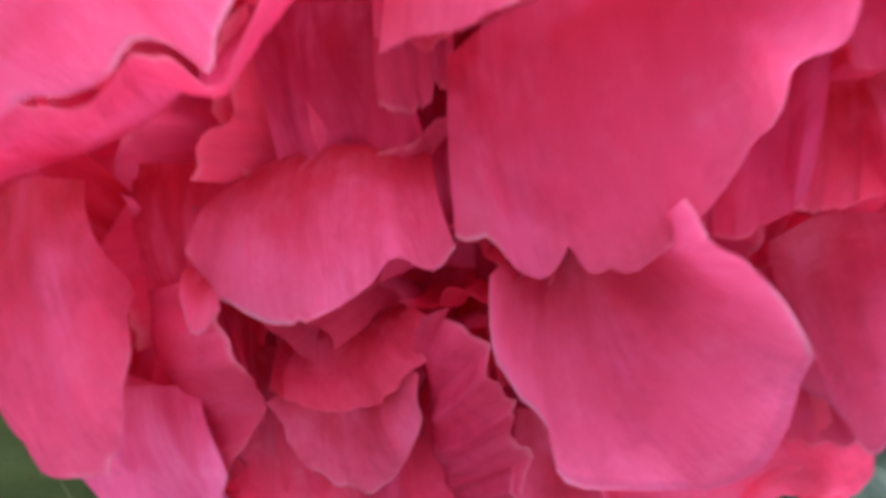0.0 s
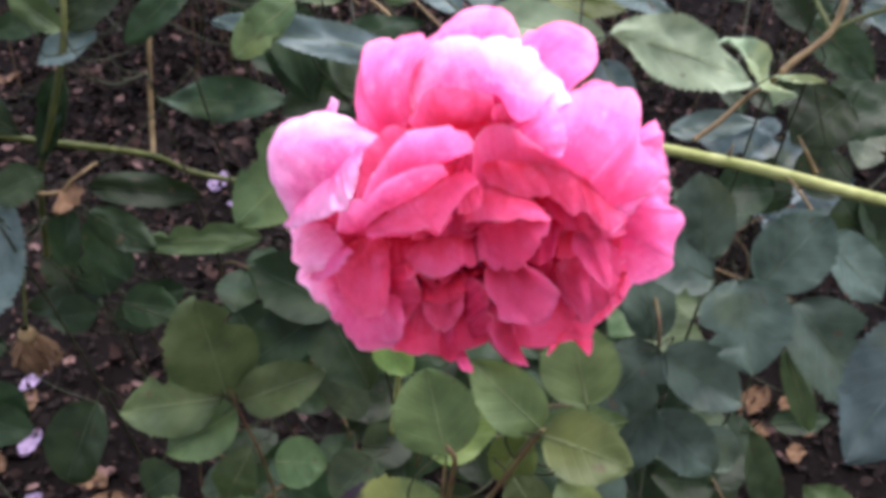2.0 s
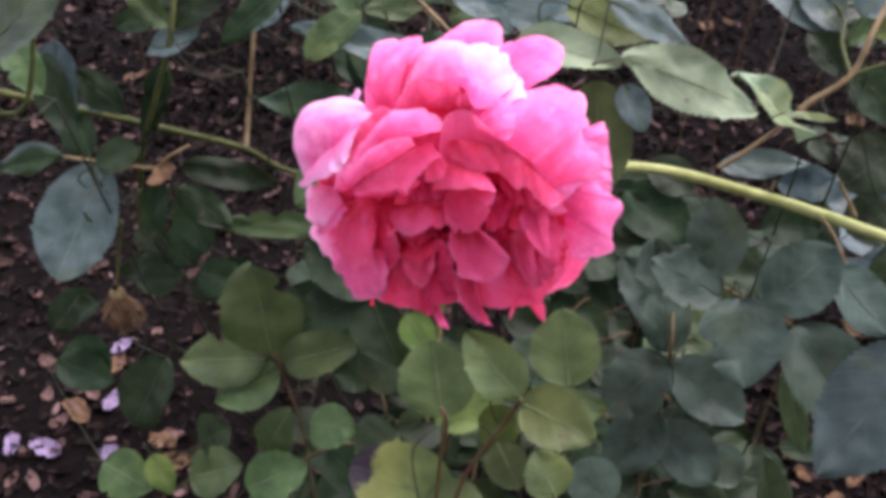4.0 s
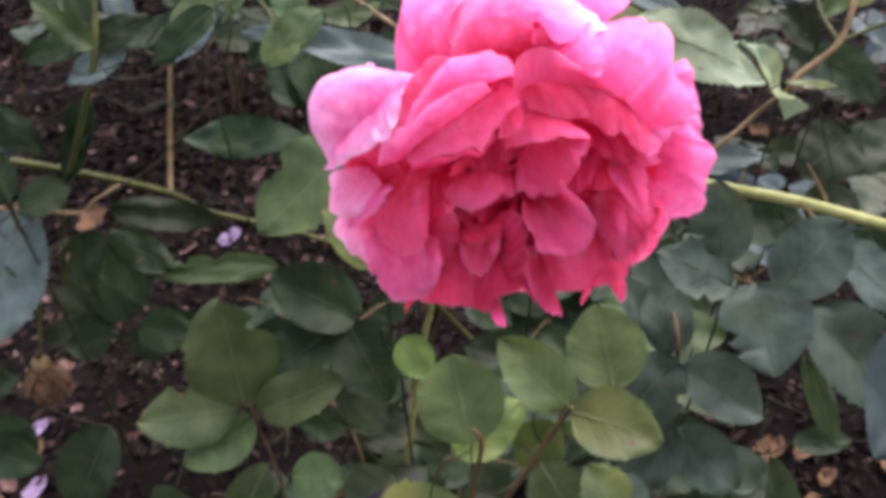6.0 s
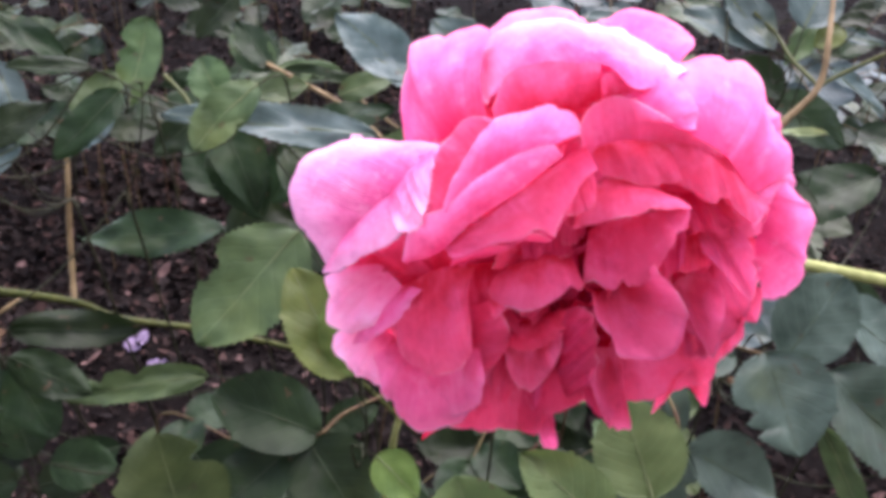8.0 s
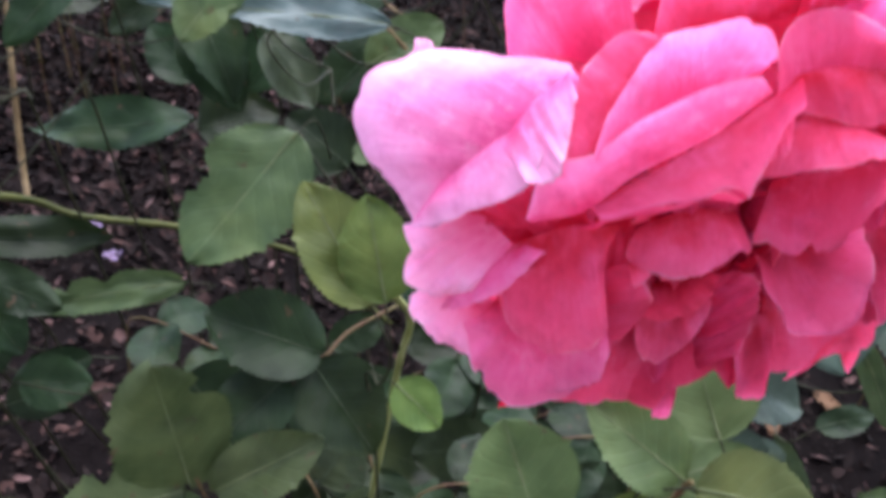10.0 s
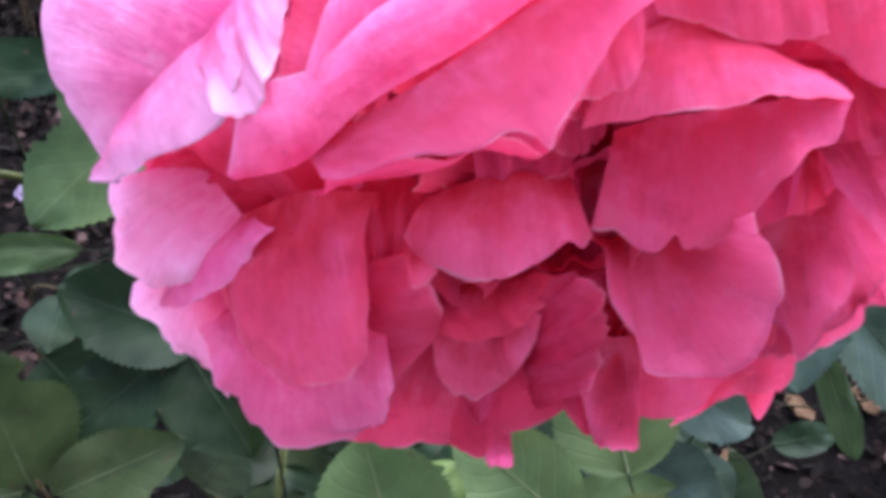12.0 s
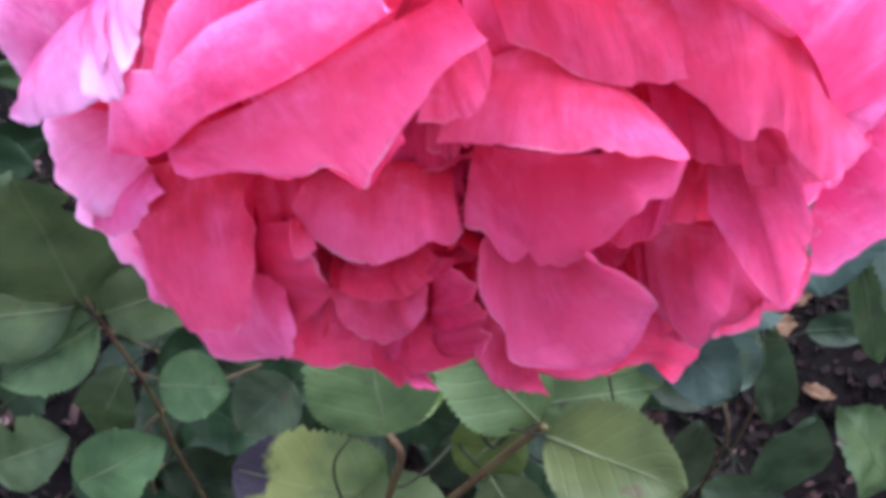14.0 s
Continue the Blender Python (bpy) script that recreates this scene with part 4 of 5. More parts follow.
def spline(points, s):
    """A smooth curve through the points, s from 0 to 1 along its length."""
    legs = [(b - a).length ** 0.75 + 1e-6 for a, b in zip(points, points[1:])]
    at, k = s * sum(legs), 0
    while k < len(legs) - 1 and at > legs[k]:
        at -= legs[k]
        k += 1
    f = min(1.0, at / legs[k])
    p1, p2 = points[k], points[k + 1]
    m1 = (p2 - points[k - 1]) * (legs[k] / (legs[k] + legs[k - 1])) if k else p2 - p1
    m2 = (points[k + 2] - p1) * (legs[k] / (legs[k] + legs[k + 1])) if k + 2 < len(points) else p2 - p1
    g = 1 - f
    return p1 * (g * g * (1 + 2 * f)) + m1 * (f * g * g) + p2 * (f * f * (3 - 2 * f)) - m2 * (f * f * g)


def petal(edge, root, belly, ruffle, mat):
    """A petal spread from its root to its free edge, in centimetres round the bloom's middle; belly bows it outwards."""
    PETAL_NO[0] += 1
    rng = random.Random(PETAL_NO[0] * 13)
    edge, root = [Vector(p) for p in edge], [Vector(p) for p in root]
    if len(root) == 2:
        root.insert(1, (root[0] + root[1]) / 2)
    tip, heel = spline(edge, 0.5), spline(root, 0.5)
    along, across = tip - heel, edge[-1] - edge[0] + root[-1] - root[0]
    ln, wd = along.length, max(across.length / 2, 0.3)
    n = across.cross(along).normalized()
    mid = (tip + heel) / 2
    if n.dot(Vector((0.2 * (mid.x - 0.5), 0.35 * (mid.y - 0.3), 1.0))) < 0:
        n = -n
    seed = rng.uniform(0, 50)
    size = min(wd, ln, 1.6)
    rough = 1.8 if mat is HEART else 1.0
    nicks = [(rng.uniform(0.05, 0.95), rng.uniform(0.01, 0.05), rng.uniform(0.008, 0.03)) for _ in range(5)]
    creases = [(rng.uniform(0.1, 0.9), rng.uniform(-0.15, 0.15), rng.choice((-1, 1)) * rng.uniform(0.025, 0.065), rng.uniform(0.04, 0.12)) for _ in range(4)]

    def place(u, v):
        foot, lip = spline(root, u), spline(edge, u)
        way = lip - foot
        reach = 1 + ruffle * (0.5 * noise.noise(Vector((u * 7, seed, 3))) + 0.35 * noise.noise(Vector((u * 23, seed, 5))))
        reach -= sum(dp * math.exp(-((u - at) / wide) ** 2) for at, dp, wide in nicks)
        p = foot + way * v * (1 + (reach - 1) * v * v)
        h = belly * way.length * 4 * v * (1 - v)
        h += rough * size * v * (0.15 * noise.noise(Vector((u * 3.0, v * 1.2, seed + 40))) + 0.09 * noise.noise(Vector((u * 7.0, v * 1.0, seed + 20))) + 0.024 * noise.noise(Vector((u * 19, v * 2.0, seed + 30))))
        h += ruffle * size * 2.0 * v ** 4 * (noise.noise(Vector((u * 5, v, seed + 9))) + 0.5 * noise.noise(Vector((u * 13, v, seed + 13))))
        h += rough * sum(dp * size * v * (1.3 - v) * max(0, 1 - abs(u - at - lean * v) / wide) for at, lean, dp, wide in creases)
        return (p + n * h) * 0.01

    label = "pale lilac pink outer petal" if mat is PALER else "faded pink outer petal" if mat is FADED else "crimson inner petal with pocket shade in its colour" if mat is HEART else ""
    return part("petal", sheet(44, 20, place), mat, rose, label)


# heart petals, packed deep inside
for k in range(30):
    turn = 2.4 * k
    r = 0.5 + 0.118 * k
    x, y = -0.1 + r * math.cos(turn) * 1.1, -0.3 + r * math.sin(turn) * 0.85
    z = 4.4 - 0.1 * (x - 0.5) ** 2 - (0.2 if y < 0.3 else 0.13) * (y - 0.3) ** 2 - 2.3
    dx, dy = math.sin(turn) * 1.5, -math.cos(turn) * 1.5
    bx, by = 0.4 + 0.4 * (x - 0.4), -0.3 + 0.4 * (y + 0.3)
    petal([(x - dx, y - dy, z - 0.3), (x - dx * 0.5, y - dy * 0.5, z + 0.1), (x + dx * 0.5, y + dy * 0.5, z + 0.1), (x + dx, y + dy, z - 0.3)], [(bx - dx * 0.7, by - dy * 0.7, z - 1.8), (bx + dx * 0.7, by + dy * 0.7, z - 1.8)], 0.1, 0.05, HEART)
petal([(-4.58, -2.29, 0.40), (-4.45, -2.91, 0.11), (-4.07, -3.32, 0.31), (-3.65, -3.53, 0.54), (-3.21, -3.52, 0.75), (-2.73, -3.23, 1.13), (-2.69, -2.61, 1.18), (-2.82, -1.96, 1.12)], [(-4.38, -1.51, 0.26), (-3.46, -1.20, 1.48), (-2.72, -1.24, 2.08)], 0.1, 0.03, PETAL)
petal([(-4.01, -3.99, -1.51), (-3.57, -4.38, -1.65), (-3.21, -4.49, -1.57), (-2.68, -4.49, -1.20), (-2.36, -4.21, -0.60), (-2.33, -3.64, 0.09)], [(-3.61, -2.95, -0.41), (-2.45, -2.81, 0.38)], 0.08, 0.04, FADED)
petal([(-4.95, -2.99, -1.35), (-4.73, -3.75, -1.72), (-4.40, -4.43, -2.18), (-4.08, -4.80, -2.31), (-3.42, -4.86, -1.97), (-2.78, -4.70, -1.57), (-2.33, -4.02, -0.44)], [(-4.29, -2.60, -0.68), (-2.72, -2.94, -0.06)], 0.08, 0.05, FADED)
petal([(-5.89, -2.39, -1.94), (-5.69, -3.04, -2.37), (-5.21, -3.48, -2.24), (-4.78, -3.75, -1.98), (-4.53, -4.10, -2.11)], [(-5.22, -1.90, -1.14), (-4.16, -2.73, -0.83)], 0.08, 0.04, PALER)
petal([(-2.31, -1.89, 1.04), (-1.99, -2.18, 1.34), (-1.83, -2.47, 1.32), (-1.99, -2.95, 0.76), (-2.28, -3.56, -0.06), (-2.72, -4.48, -1.80)], [(-2.89, -1.99, 0.19), (-3.58, -5.30, -4.75)], 0.1, 0.04, HEART)
petal([(-2.32, -1.96, 1.38), (-2.26, -2.27, 1.32), (-2.10, -2.26, 1.41), (-1.98, -2.12, 1.51)], [(-2.34, -1.81, 1.09), (-2.10, -1.93, 1.12)], 0.1, 0.04, PETAL)
petal([(-2.34, -1.70, 1.19), (-2.22, -1.96, 1.23), (-1.92, -2.08, 1.47), (-1.64, -2.20, 1.59), (-1.33, -2.18, 1.82), (-1.04, -2.04, 2.05), (-0.79, -1.86, 2.19), (-0.64, -1.74, 2.28), (-0.49, -1.81, 2.20), (-0.33, -1.66, 2.05)], [(-2.06, -1.22, 1.18), (-1.26, -0.98, 1.75), (-0.49, -0.98, 1.76)], 0.1, 0.03, PETAL)
petal([(-0.32, -1.60, 2.00), (-0.06, -1.64, 2.16), (0.17, -1.75, 2.43), (0.30, -1.73, 2.57), (0.38, -1.58, 2.74), (0.49, -1.72, 2.68), (0.66, -1.73, 2.67), (0.92, -1.57, 2.88), (1.16, -1.30, 3.24), (1.25, -1.04, 3.53), (1.24, -0.79, 3.80), (1.40, -0.69, 3.96), (1.39, -0.44, 4.20)], [(-0.36, -0.60, 2.86), (-0.08, -0.54, 3.52), (0.37, -0.50, 3.96), (0.79, -0.44, 4.12), (1.30, -0.36, 4.19)], 0.08, 0.03, PETAL)
petal([(-0.76, -0.59, 2.97), (-0.33, -0.54, 3.28), (0.15, -0.52, 3.74), (0.69, -0.46, 4.12), (1.40, -0.43, 4.21), (1.27, -0.23, 4.08)], [(-0.37, 0.26, 3.41), (0.08, 0.41, 3.48), (0.65, 0.26, 3.60), (1.10, -0.01, 3.63)], 0.1, 0.02, PETAL)
petal([(-0.10, -1.86, 1.83), (0.08, -2.33, 1.80), (0.37, -2.83, 1.83), (0.51, -3.20, 1.75), (0.81, -3.30, 1.75), (1.36, -3.38, 1.61), (1.70, -3.20, 1.70), (1.87, -2.90, 1.82), (2.04, -2.49, 1.88), (1.78, -2.11, 2.36), (1.37, -1.85, 2.90), (0.96, -1.63, 3.32), (0.79, -1.43, 3.59)], [(0.15, -1.69, 1.18), (0.65, -1.59, 1.48), (0.99, -1.50, 2.13)], 0.12, 0.03, PETAL)
petal([(-1.90, -2.87, 0.20), (-1.37, -3.04, 0.31), (-0.86, -2.83, 0.75), (-0.57, -2.41, 1.10), (-0.55, -2.15, 1.29)], [(-1.81, -2.41, -0.00), (-0.63, -2.09, 0.61)], 0.1, 0.03, HEART)
petal([(-1.86, -2.90, 0.29), (-1.67, -3.43, -0.25), (-1.35, -3.85, -0.65), (-1.08, -3.95, -0.66), (-0.78, -3.57, 0.04), (-0.62, -3.07, 0.70), (-0.62, -2.68, 0.99)], [(-1.72, -2.84, -0.17), (-0.73, -2.59, 0.48)], 0.1, 0.03, PETAL)
petal([(-0.42, -2.07, 1.29), (-0.12, -2.02, 1.78), (0.02, -2.26, 1.75), (0.09, -2.62, 1.57), (0.07, -3.01, 1.20), (0.30, -3.82, 0.10)], [(-0.52, -2.74, 0.13), (-0.52, -3.45, -0.62), (-0.32, -4.20, -1.32)], 0.1, 0.04, HEART)
petal([(-2.05, -3.72, -0.79), (-1.80, -4.63, -2.00), (-1.40, -4.93, -2.23), (-0.80, -4.96, -2.02), (-0.55, -4.57, -1.17), (0.17, -4.38, -0.79), (0.12, -3.75, -0.01)], [(-1.76, -2.40, -0.17), (-0.18, -2.53, 0.14)], 0.1, 0.04, HEART)
petal([(-1.02, -4.37, -1.00), (-0.51, -5.35, -2.59), (-0.26, -5.52, -2.94), (-0.09, -5.39, -2.63), (-0.52, -4.54, -1.10)], [(-1.25, -3.88, -1.01), (-0.44, -3.88, -0.80)], 0.06, 0.05, PETAL)
petal([(0.14, -3.73, 0.23), (0.51, -4.35, -0.53), (0.95, -4.88, -1.45), (1.31, -5.05, -1.83), (1.62, -4.99, -1.76), (1.23, -4.31, -0.50), (0.92, -3.74, 0.32)], [(0.19, -2.97, 0.44), (0.91, -2.99, 0.41)], 0.08, 0.05, PETAL)
petal([(2.22, -4.61, -1.82), (2.53, -3.78, -0.19), (2.81, -3.60, 0.12), (3.47, -4.31, -1.36), (3.43, -4.00, -0.75), (2.66, -3.17, 0.77), (2.37, -2.56, 1.41)], [(2.21, -3.53, -0.73), (2.46, -2.53, 0.61)], 0.08, 0.05, PETAL)
petal([(2.29, -2.71, 1.06), (2.54, -2.85, 1.14), (2.84, -3.18, 0.77), (3.07, -3.30, 0.60), (3.01, -2.90, 1.21), (2.91, -2.32, 1.85), (2.81, -1.87, 2.12)], [(1.85, -1.61, 1.59), (2.19, -1.42, 1.72), (2.61, -1.42, 1.86)], 0.08, 0.05, PETAL)
petal([(3.51, -3.35, -0.07), (3.61, -3.12, 0.40), (3.72, -2.83, 0.85), (3.50, -2.53, 1.35), (3.85, -2.52, 1.19), (3.83, -2.19, 1.55), (3.85, -1.77, 1.82)], [(3.10, -2.04, 1.13), (3.88, -1.64, 1.00)], 0.06, 0.06, PETAL)
petal([(2.16, -1.10, 2.72), (2.40, -1.41, 2.84), (2.65, -1.73, 2.97), (3.22, -2.13, 2.56), (3.29, -1.95, 2.66), (3.17, -1.37, 3.03), (3.12, -0.98, 3.08), (2.94, -0.65, 3.02), (2.83, -0.41, 2.75)], [(2.24, -0.62, 2.22), (2.56, -0.40, 2.27), (2.91, -0.36, 2.32)], 0.1, 0.03, PETAL)
petal([(1.75, -1.37, 1.98), (2.13, -1.43, 1.93), (2.49, -1.28, 1.99)], [(1.78, -0.62, 2.05), (2.46, -0.52, 1.88)], 0.06, 0.03, HEART)
petal([(1.44, -0.16, 3.06), (1.98, -0.59, 2.62), (2.44, -0.62, 2.54), (2.91, -0.50, 2.68)], [(1.30, 0.23, 2.72), (2.24, 0.25, 2.70)], 0.06, 0.03, HEART)
petal([(1.21, 0.28, 3.54), (1.62, 0.04, 3.75), (2.04, -0.27, 3.79), (2.31, -0.12, 3.76), (2.61, -0.39, 3.60), (3.02, -0.58, 3.41), (3.49, -0.23, 3.15)], [(0.37, 1.10, 3.71), (1.46, 1.28, 3.98), (2.32, 0.80, 3.83), (2.87, 0.16, 3.53)], 0.1, 0.03, PETAL)
petal([(2.40, -0.18, 3.53), (2.71, -0.42, 3.40), (2.94, -0.61, 3.28), (3.28, -0.71, 3.07), (3.41, -0.55, 3.06), (3.53, -0.25, 3.11)], [(2.52, 0.13, 3.08), (3.67, 0.14, 2.49)], 0.08, 0.06, PETAL)
petal([(-0.20, 0.41, 3.64), (0.11, 0.34, 3.68), (0.37, 0.21, 3.79), (0.62, 0.14, 3.84), (1.03, 0.13, 3.85), (1.33, 0.22, 3.83), (1.68, 0.39, 3.64), (1.86, 0.54, 3.50)], [(-0.46, 0.96, 3.64), (0.25, 1.06, 4.00), (1.51, 0.94, 3.84)], 0.1, 0.02, PETAL)
petal([(-3.32, -1.15, 2.83), (-3.08, -1.16, 3.00), (-2.53, -0.99, 3.47), (-2.03, -0.96, 3.74), (-1.66, -0.78, 3.98), (-1.49, -0.83, 4.04), (-1.36, -0.94, 4.05), (-1.27, -0.71, 4.15), (-1.14, -0.45, 4.22), (-0.96, -0.17, 4.24), (-0.76, 0.15, 4.19), (-0.43, 0.41, 4.14)], [(-3.45, -0.86, 2.67), (-2.95, -0.59, 3.29), (-2.46, -0.33, 3.78), (-1.83, 0.08, 4.30), (-1.20, 0.50, 4.64), (-0.79, 0.75, 4.69)], 0.05, 0.02, PETAL)
petal([(-3.27, -1.15, 2.75), (-2.56, -1.01, 3.31), (-2.05, -0.97, 3.60), (-1.67, -0.80, 3.82), (-1.38, -0.91, 3.94), (-1.05, -0.52, 4.01)], [(-3.45, -1.23, 1.77), (-2.17, -0.95, 2.57), (-1.16, -0.28, 3.34)], 0.05, 0.02, HEART)
petal([(-4.30, -1.05, 1.82), (-4.10, -0.26, 2.31), (-3.47, -0.11, 2.97), (-2.99, 0.28, 3.51), (-2.48, 0.53, 3.99), (-2.00, 0.70, 4.35), (-1.38, 0.78, 4.61), (-1.29, 0.55, 4.67)], [(-4.23, -1.13, 1.89), (-3.54, -1.00, 2.66), (-2.92, -0.50, 3.44), (-2.12, -0.08, 4.18), (-1.55, 0.33, 4.52), (-1.21, 0.59, 4.63)], 0.08, 0.03, FADED)
petal([(-0.95, -0.40, 3.33), (-0.68, -0.38, 3.40), (-0.47, -0.26, 3.48), (-0.34, -0.04, 3.50), (-0.32, 0.27, 3.53)], [(-0.99, 0.17, 3.82), (-0.51, 0.55, 3.84)], 0.06, 0.03, PETAL)
petal([(-6.10, -0.97, -1.19), (-6.00, -1.42, -0.92), (-6.12, -1.94, -1.49), (-5.86, -2.30, -1.40), (-5.38, -2.43, -0.96), (-4.82, -2.28, -0.17)], [(-4.80, -0.77, 0.06), (-4.22, -1.47, 0.44)], 0.12, 0.02, PALER)
petal([(-5.19, -2.43, -0.68), (-5.40, -2.70, -1.18), (-4.99, -2.65, -0.61), (-4.48, -2.37, 0.29), (-4.08, -1.85, 1.12), (-3.84, -1.63, 1.27)], [(-4.69, -1.80, 0.02), (-4.06, -1.48, 0.77)], 0.12, 0.03, FADED)
petal([(-6.11, -1.05, 0.05), (-5.72, -1.09, 0.53), (-5.00, -0.86, 1.43), (-4.48, -0.60, 2.03), (-4.20, -0.30, 2.31), (-4.08, -0.00, 2.42)], [(-5.95, -0.81, 0.18), (-5.45, -0.13, 0.82), (-4.91, 0.42, 1.26), (-4.20, 0.92, 1.83)], 0.08, 0.02, PALER)
petal([(-4.39, -0.33, 2.12), (-4.21, -0.54, 2.26), (-3.86, -0.41, 2.60), (-3.78, 0.10, 2.69), (-3.56, 0.84, 2.76)], [(-4.67, 0.21, 1.71), (-4.21, 0.86, 1.92), (-3.57, 1.37, 2.27)], 0.1, 0.03, PALER)
petal([(-5.97, -0.95, -0.50), (-6.28, -0.31, -0.48), (-6.70, 0.27, -1.05), (-6.90, 1.02, -1.45), (-6.80, 1.79, -1.67), (-6.44, 2.31, -1.74), (-5.81, 2.54, -1.55), (-4.96, 2.54, -1.14), (-4.06, 2.20, -0.07), (-3.18, 1.69, 1.28)], [(-5.02, -0.46, 0.84), (-4.31, -0.01, 1.75), (-3.83, 0.56, 2.20), (-3.32, 1.16, 2.33)], 0.16, 0.02, PALER)
petal([(-5.49, 2.91, -3.07), (-5.47, 3.29, -3.40), (-5.31, 3.27, -3.20), (-5.13, 3.12, -2.86), (-5.11, 2.84, -2.59)], [(-5.58, 2.59, -3.08), (-5.06, 2.46, -2.41)], 0.05, 0.03, PALER)
petal([(-4.03, 2.16, -0.11), (-4.06, 3.05, 0.13), (-4.04, 3.74, 0.59), (-3.92, 4.25, 0.81), (-3.58, 4.53, 0.70), (-2.98, 4.63, 0.94), (-2.34, 4.68, 1.19), (-2.12, 4.12, 2.00)], [(-3.65, 1.60, 0.45), (-2.89, 1.73, 1.57), (-2.36, 2.12, 2.24)], 0.15, 0.02, FADED)
petal([(-3.43, -0.20, 2.99), (-3.20, 0.53, 3.21), (-2.88, 1.08, 3.39), (-2.56, 1.54, 3.51), (-2.06, 1.76, 3.71), (-1.35, 1.83, 3.95), (-0.80, 1.63, 3.90), (-0.66, 1.28, 3.85)], [(-3.32, -0.33, 2.91), (-2.77, 0.16, 3.47), (-2.06, 0.65, 4.01), (-1.18, 0.94, 4.26)], 0.06, 0.03, FADED)
petal([(-2.78, 0.99, 3.35), (-2.19, 1.01, 3.80), (-1.50, 1.20, 4.09), (-1.02, 1.12, 4.06)], [(-2.55, 0.59, 3.14), (-1.86, 0.81, 3.59), (-1.09, 0.93, 3.79)], 0.05, 0.02, PETAL)
petal([(-0.67, 0.95, 3.70), (-0.64, 1.49, 3.87), (-0.25, 1.86, 4.12), (0.27, 1.85, 4.27), (0.80, 1.57, 4.36), (1.31, 1.21, 4.32), (2.32, 0.76, 3.93)], [(-0.51, 0.13, 3.29), (0.49, 0.72, 3.36), (1.87, 0.61, 3.49)], 0.06, 0.02, PETAL)
petal([(-0.96, 1.13, 3.19), (-0.57, 1.27, 3.25), (-0.10, 0.82, 3.31), (-0.52, 0.30, 3.39), (-0.74, -0.07, 3.41)], [(-1.20, 0.33, 2.50), (-0.39, -0.29, 2.55)], 0.06, 0.02, PETAL)
petal([(-2.39, 1.95, 3.20), (-2.04, 2.77, 3.04), (-1.53, 2.88, 3.41), (-1.06, 2.86, 3.69), (-0.54, 2.75, 3.93), (-0.23, 2.68, 4.06)], [(-2.14, 1.78, 2.42), (-1.29, 1.82, 2.97), (-0.54, 1.93, 3.23), (-0.07, 2.05, 3.36)], 0.1, 0.02, PETAL)
petal([(-0.26, 2.11, 4.11), (-0.21, 2.39, 4.12), (0.02, 2.47, 4.11), (0.35, 2.28, 4.24), (0.50, 2.10, 4.27)], [(-0.16, 1.97, 3.89), (0.67, 1.95, 4.04)], 0.06, 0.03, PETAL)
petal([(-2.40, 2.44, 2.25), (-2.54, 3.04, 1.73), (-2.36, 4.00, 1.30), (-1.72, 4.67, 1.01), (-0.64, 4.56, 1.51), (0.35, 4.12, 2.19), (1.13, 3.56, 2.77), (1.39, 2.89, 3.45)], [(-2.24, 2.51, 2.41), (-1.42, 2.72, 3.16), (-0.19, 2.66, 4.03), (0.36, 2.02, 4.35), (0.96, 2.18, 4.10)], 0.12, 0.02, PALER)
petal([(-2.44, 4.34, 0.22), (-2.07, 5.19, -0.58), (-1.23, 5.88, -0.95), (-0.48, 6.17, -1.18), (0.17, 5.78, -0.53), (0.53, 4.85, 0.80)], [(-1.71, 3.43, 0.94), (0.22, 3.55, 1.41)], 0.1, 0.03, FADED)
petal([(0.43, 4.42, 1.38), (0.76, 5.14, 0.64), (1.62, 5.52, 0.13), (2.43, 5.28, 0.30), (2.70, 4.45, 1.30), (2.47, 3.61, 2.27), (1.80, 3.04, 3.14)], [(0.25, 3.26, 2.35), (1.57, 2.46, 3.48)], 0.12, 0.02, FADED)
petal([(-0.87, 4.07, 1.75), (-0.55, 4.65, 1.23), (0.20, 4.75, 1.21), (0.90, 4.32, 1.77), (1.50, 3.62, 2.57), (1.87, 2.72, 3.45)], [(-0.39, 2.53, 3.66), (1.06, 2.02, 4.07)], 0.08, 0.03, PALER)
petal([(0.94, 2.38, 3.91), (1.74, 2.99, 3.20), (2.87, 3.39, 2.59), (3.55, 3.10, 2.54), (3.69, 2.35, 3.03), (3.77, 1.75, 3.15), (4.48, 1.29, 2.59), (4.45, 0.76, 2.51)], [(1.19, 1.21, 4.33), (2.24, 0.70, 4.06), (3.01, 0.02, 3.45)], 0.12, 0.02, FADED)
petal([(0.60, 2.18, 4.09), (1.24, 2.50, 3.92), (1.55, 2.09, 4.12), (1.67, 1.57, 4.30), (1.56, 1.18, 4.39)], [(0.13, 1.87, 4.15), (1.18, 1.15, 4.36)], 0.08, 0.02, FADED)
petal([(4.35, 0.95, 2.36), (4.70, 0.34, 2.04), (5.30, 0.12, 1.47), (5.42, -0.20, 1.30), (5.24, -0.72, 1.29), (5.29, -1.16, 0.93), (5.40, -1.58, 0.43), (4.85, -1.88, 0.71), (4.05, -1.98, 1.25)], [(3.04, 0.46, 3.15), (3.52, -0.30, 2.51), (3.66, -1.33, 1.76)], 0.12, 0.05, FADED)
petal([(3.09, -0.66, 3.23), (3.62, -0.24, 3.01), (3.92, 0.30, 2.83), (4.53, 0.85, 2.28), (3.82, 0.81, 2.86)], [(2.66, 0.03, 3.31), (3.21, 0.66, 3.14)], 0.08, 0.05, FADED)
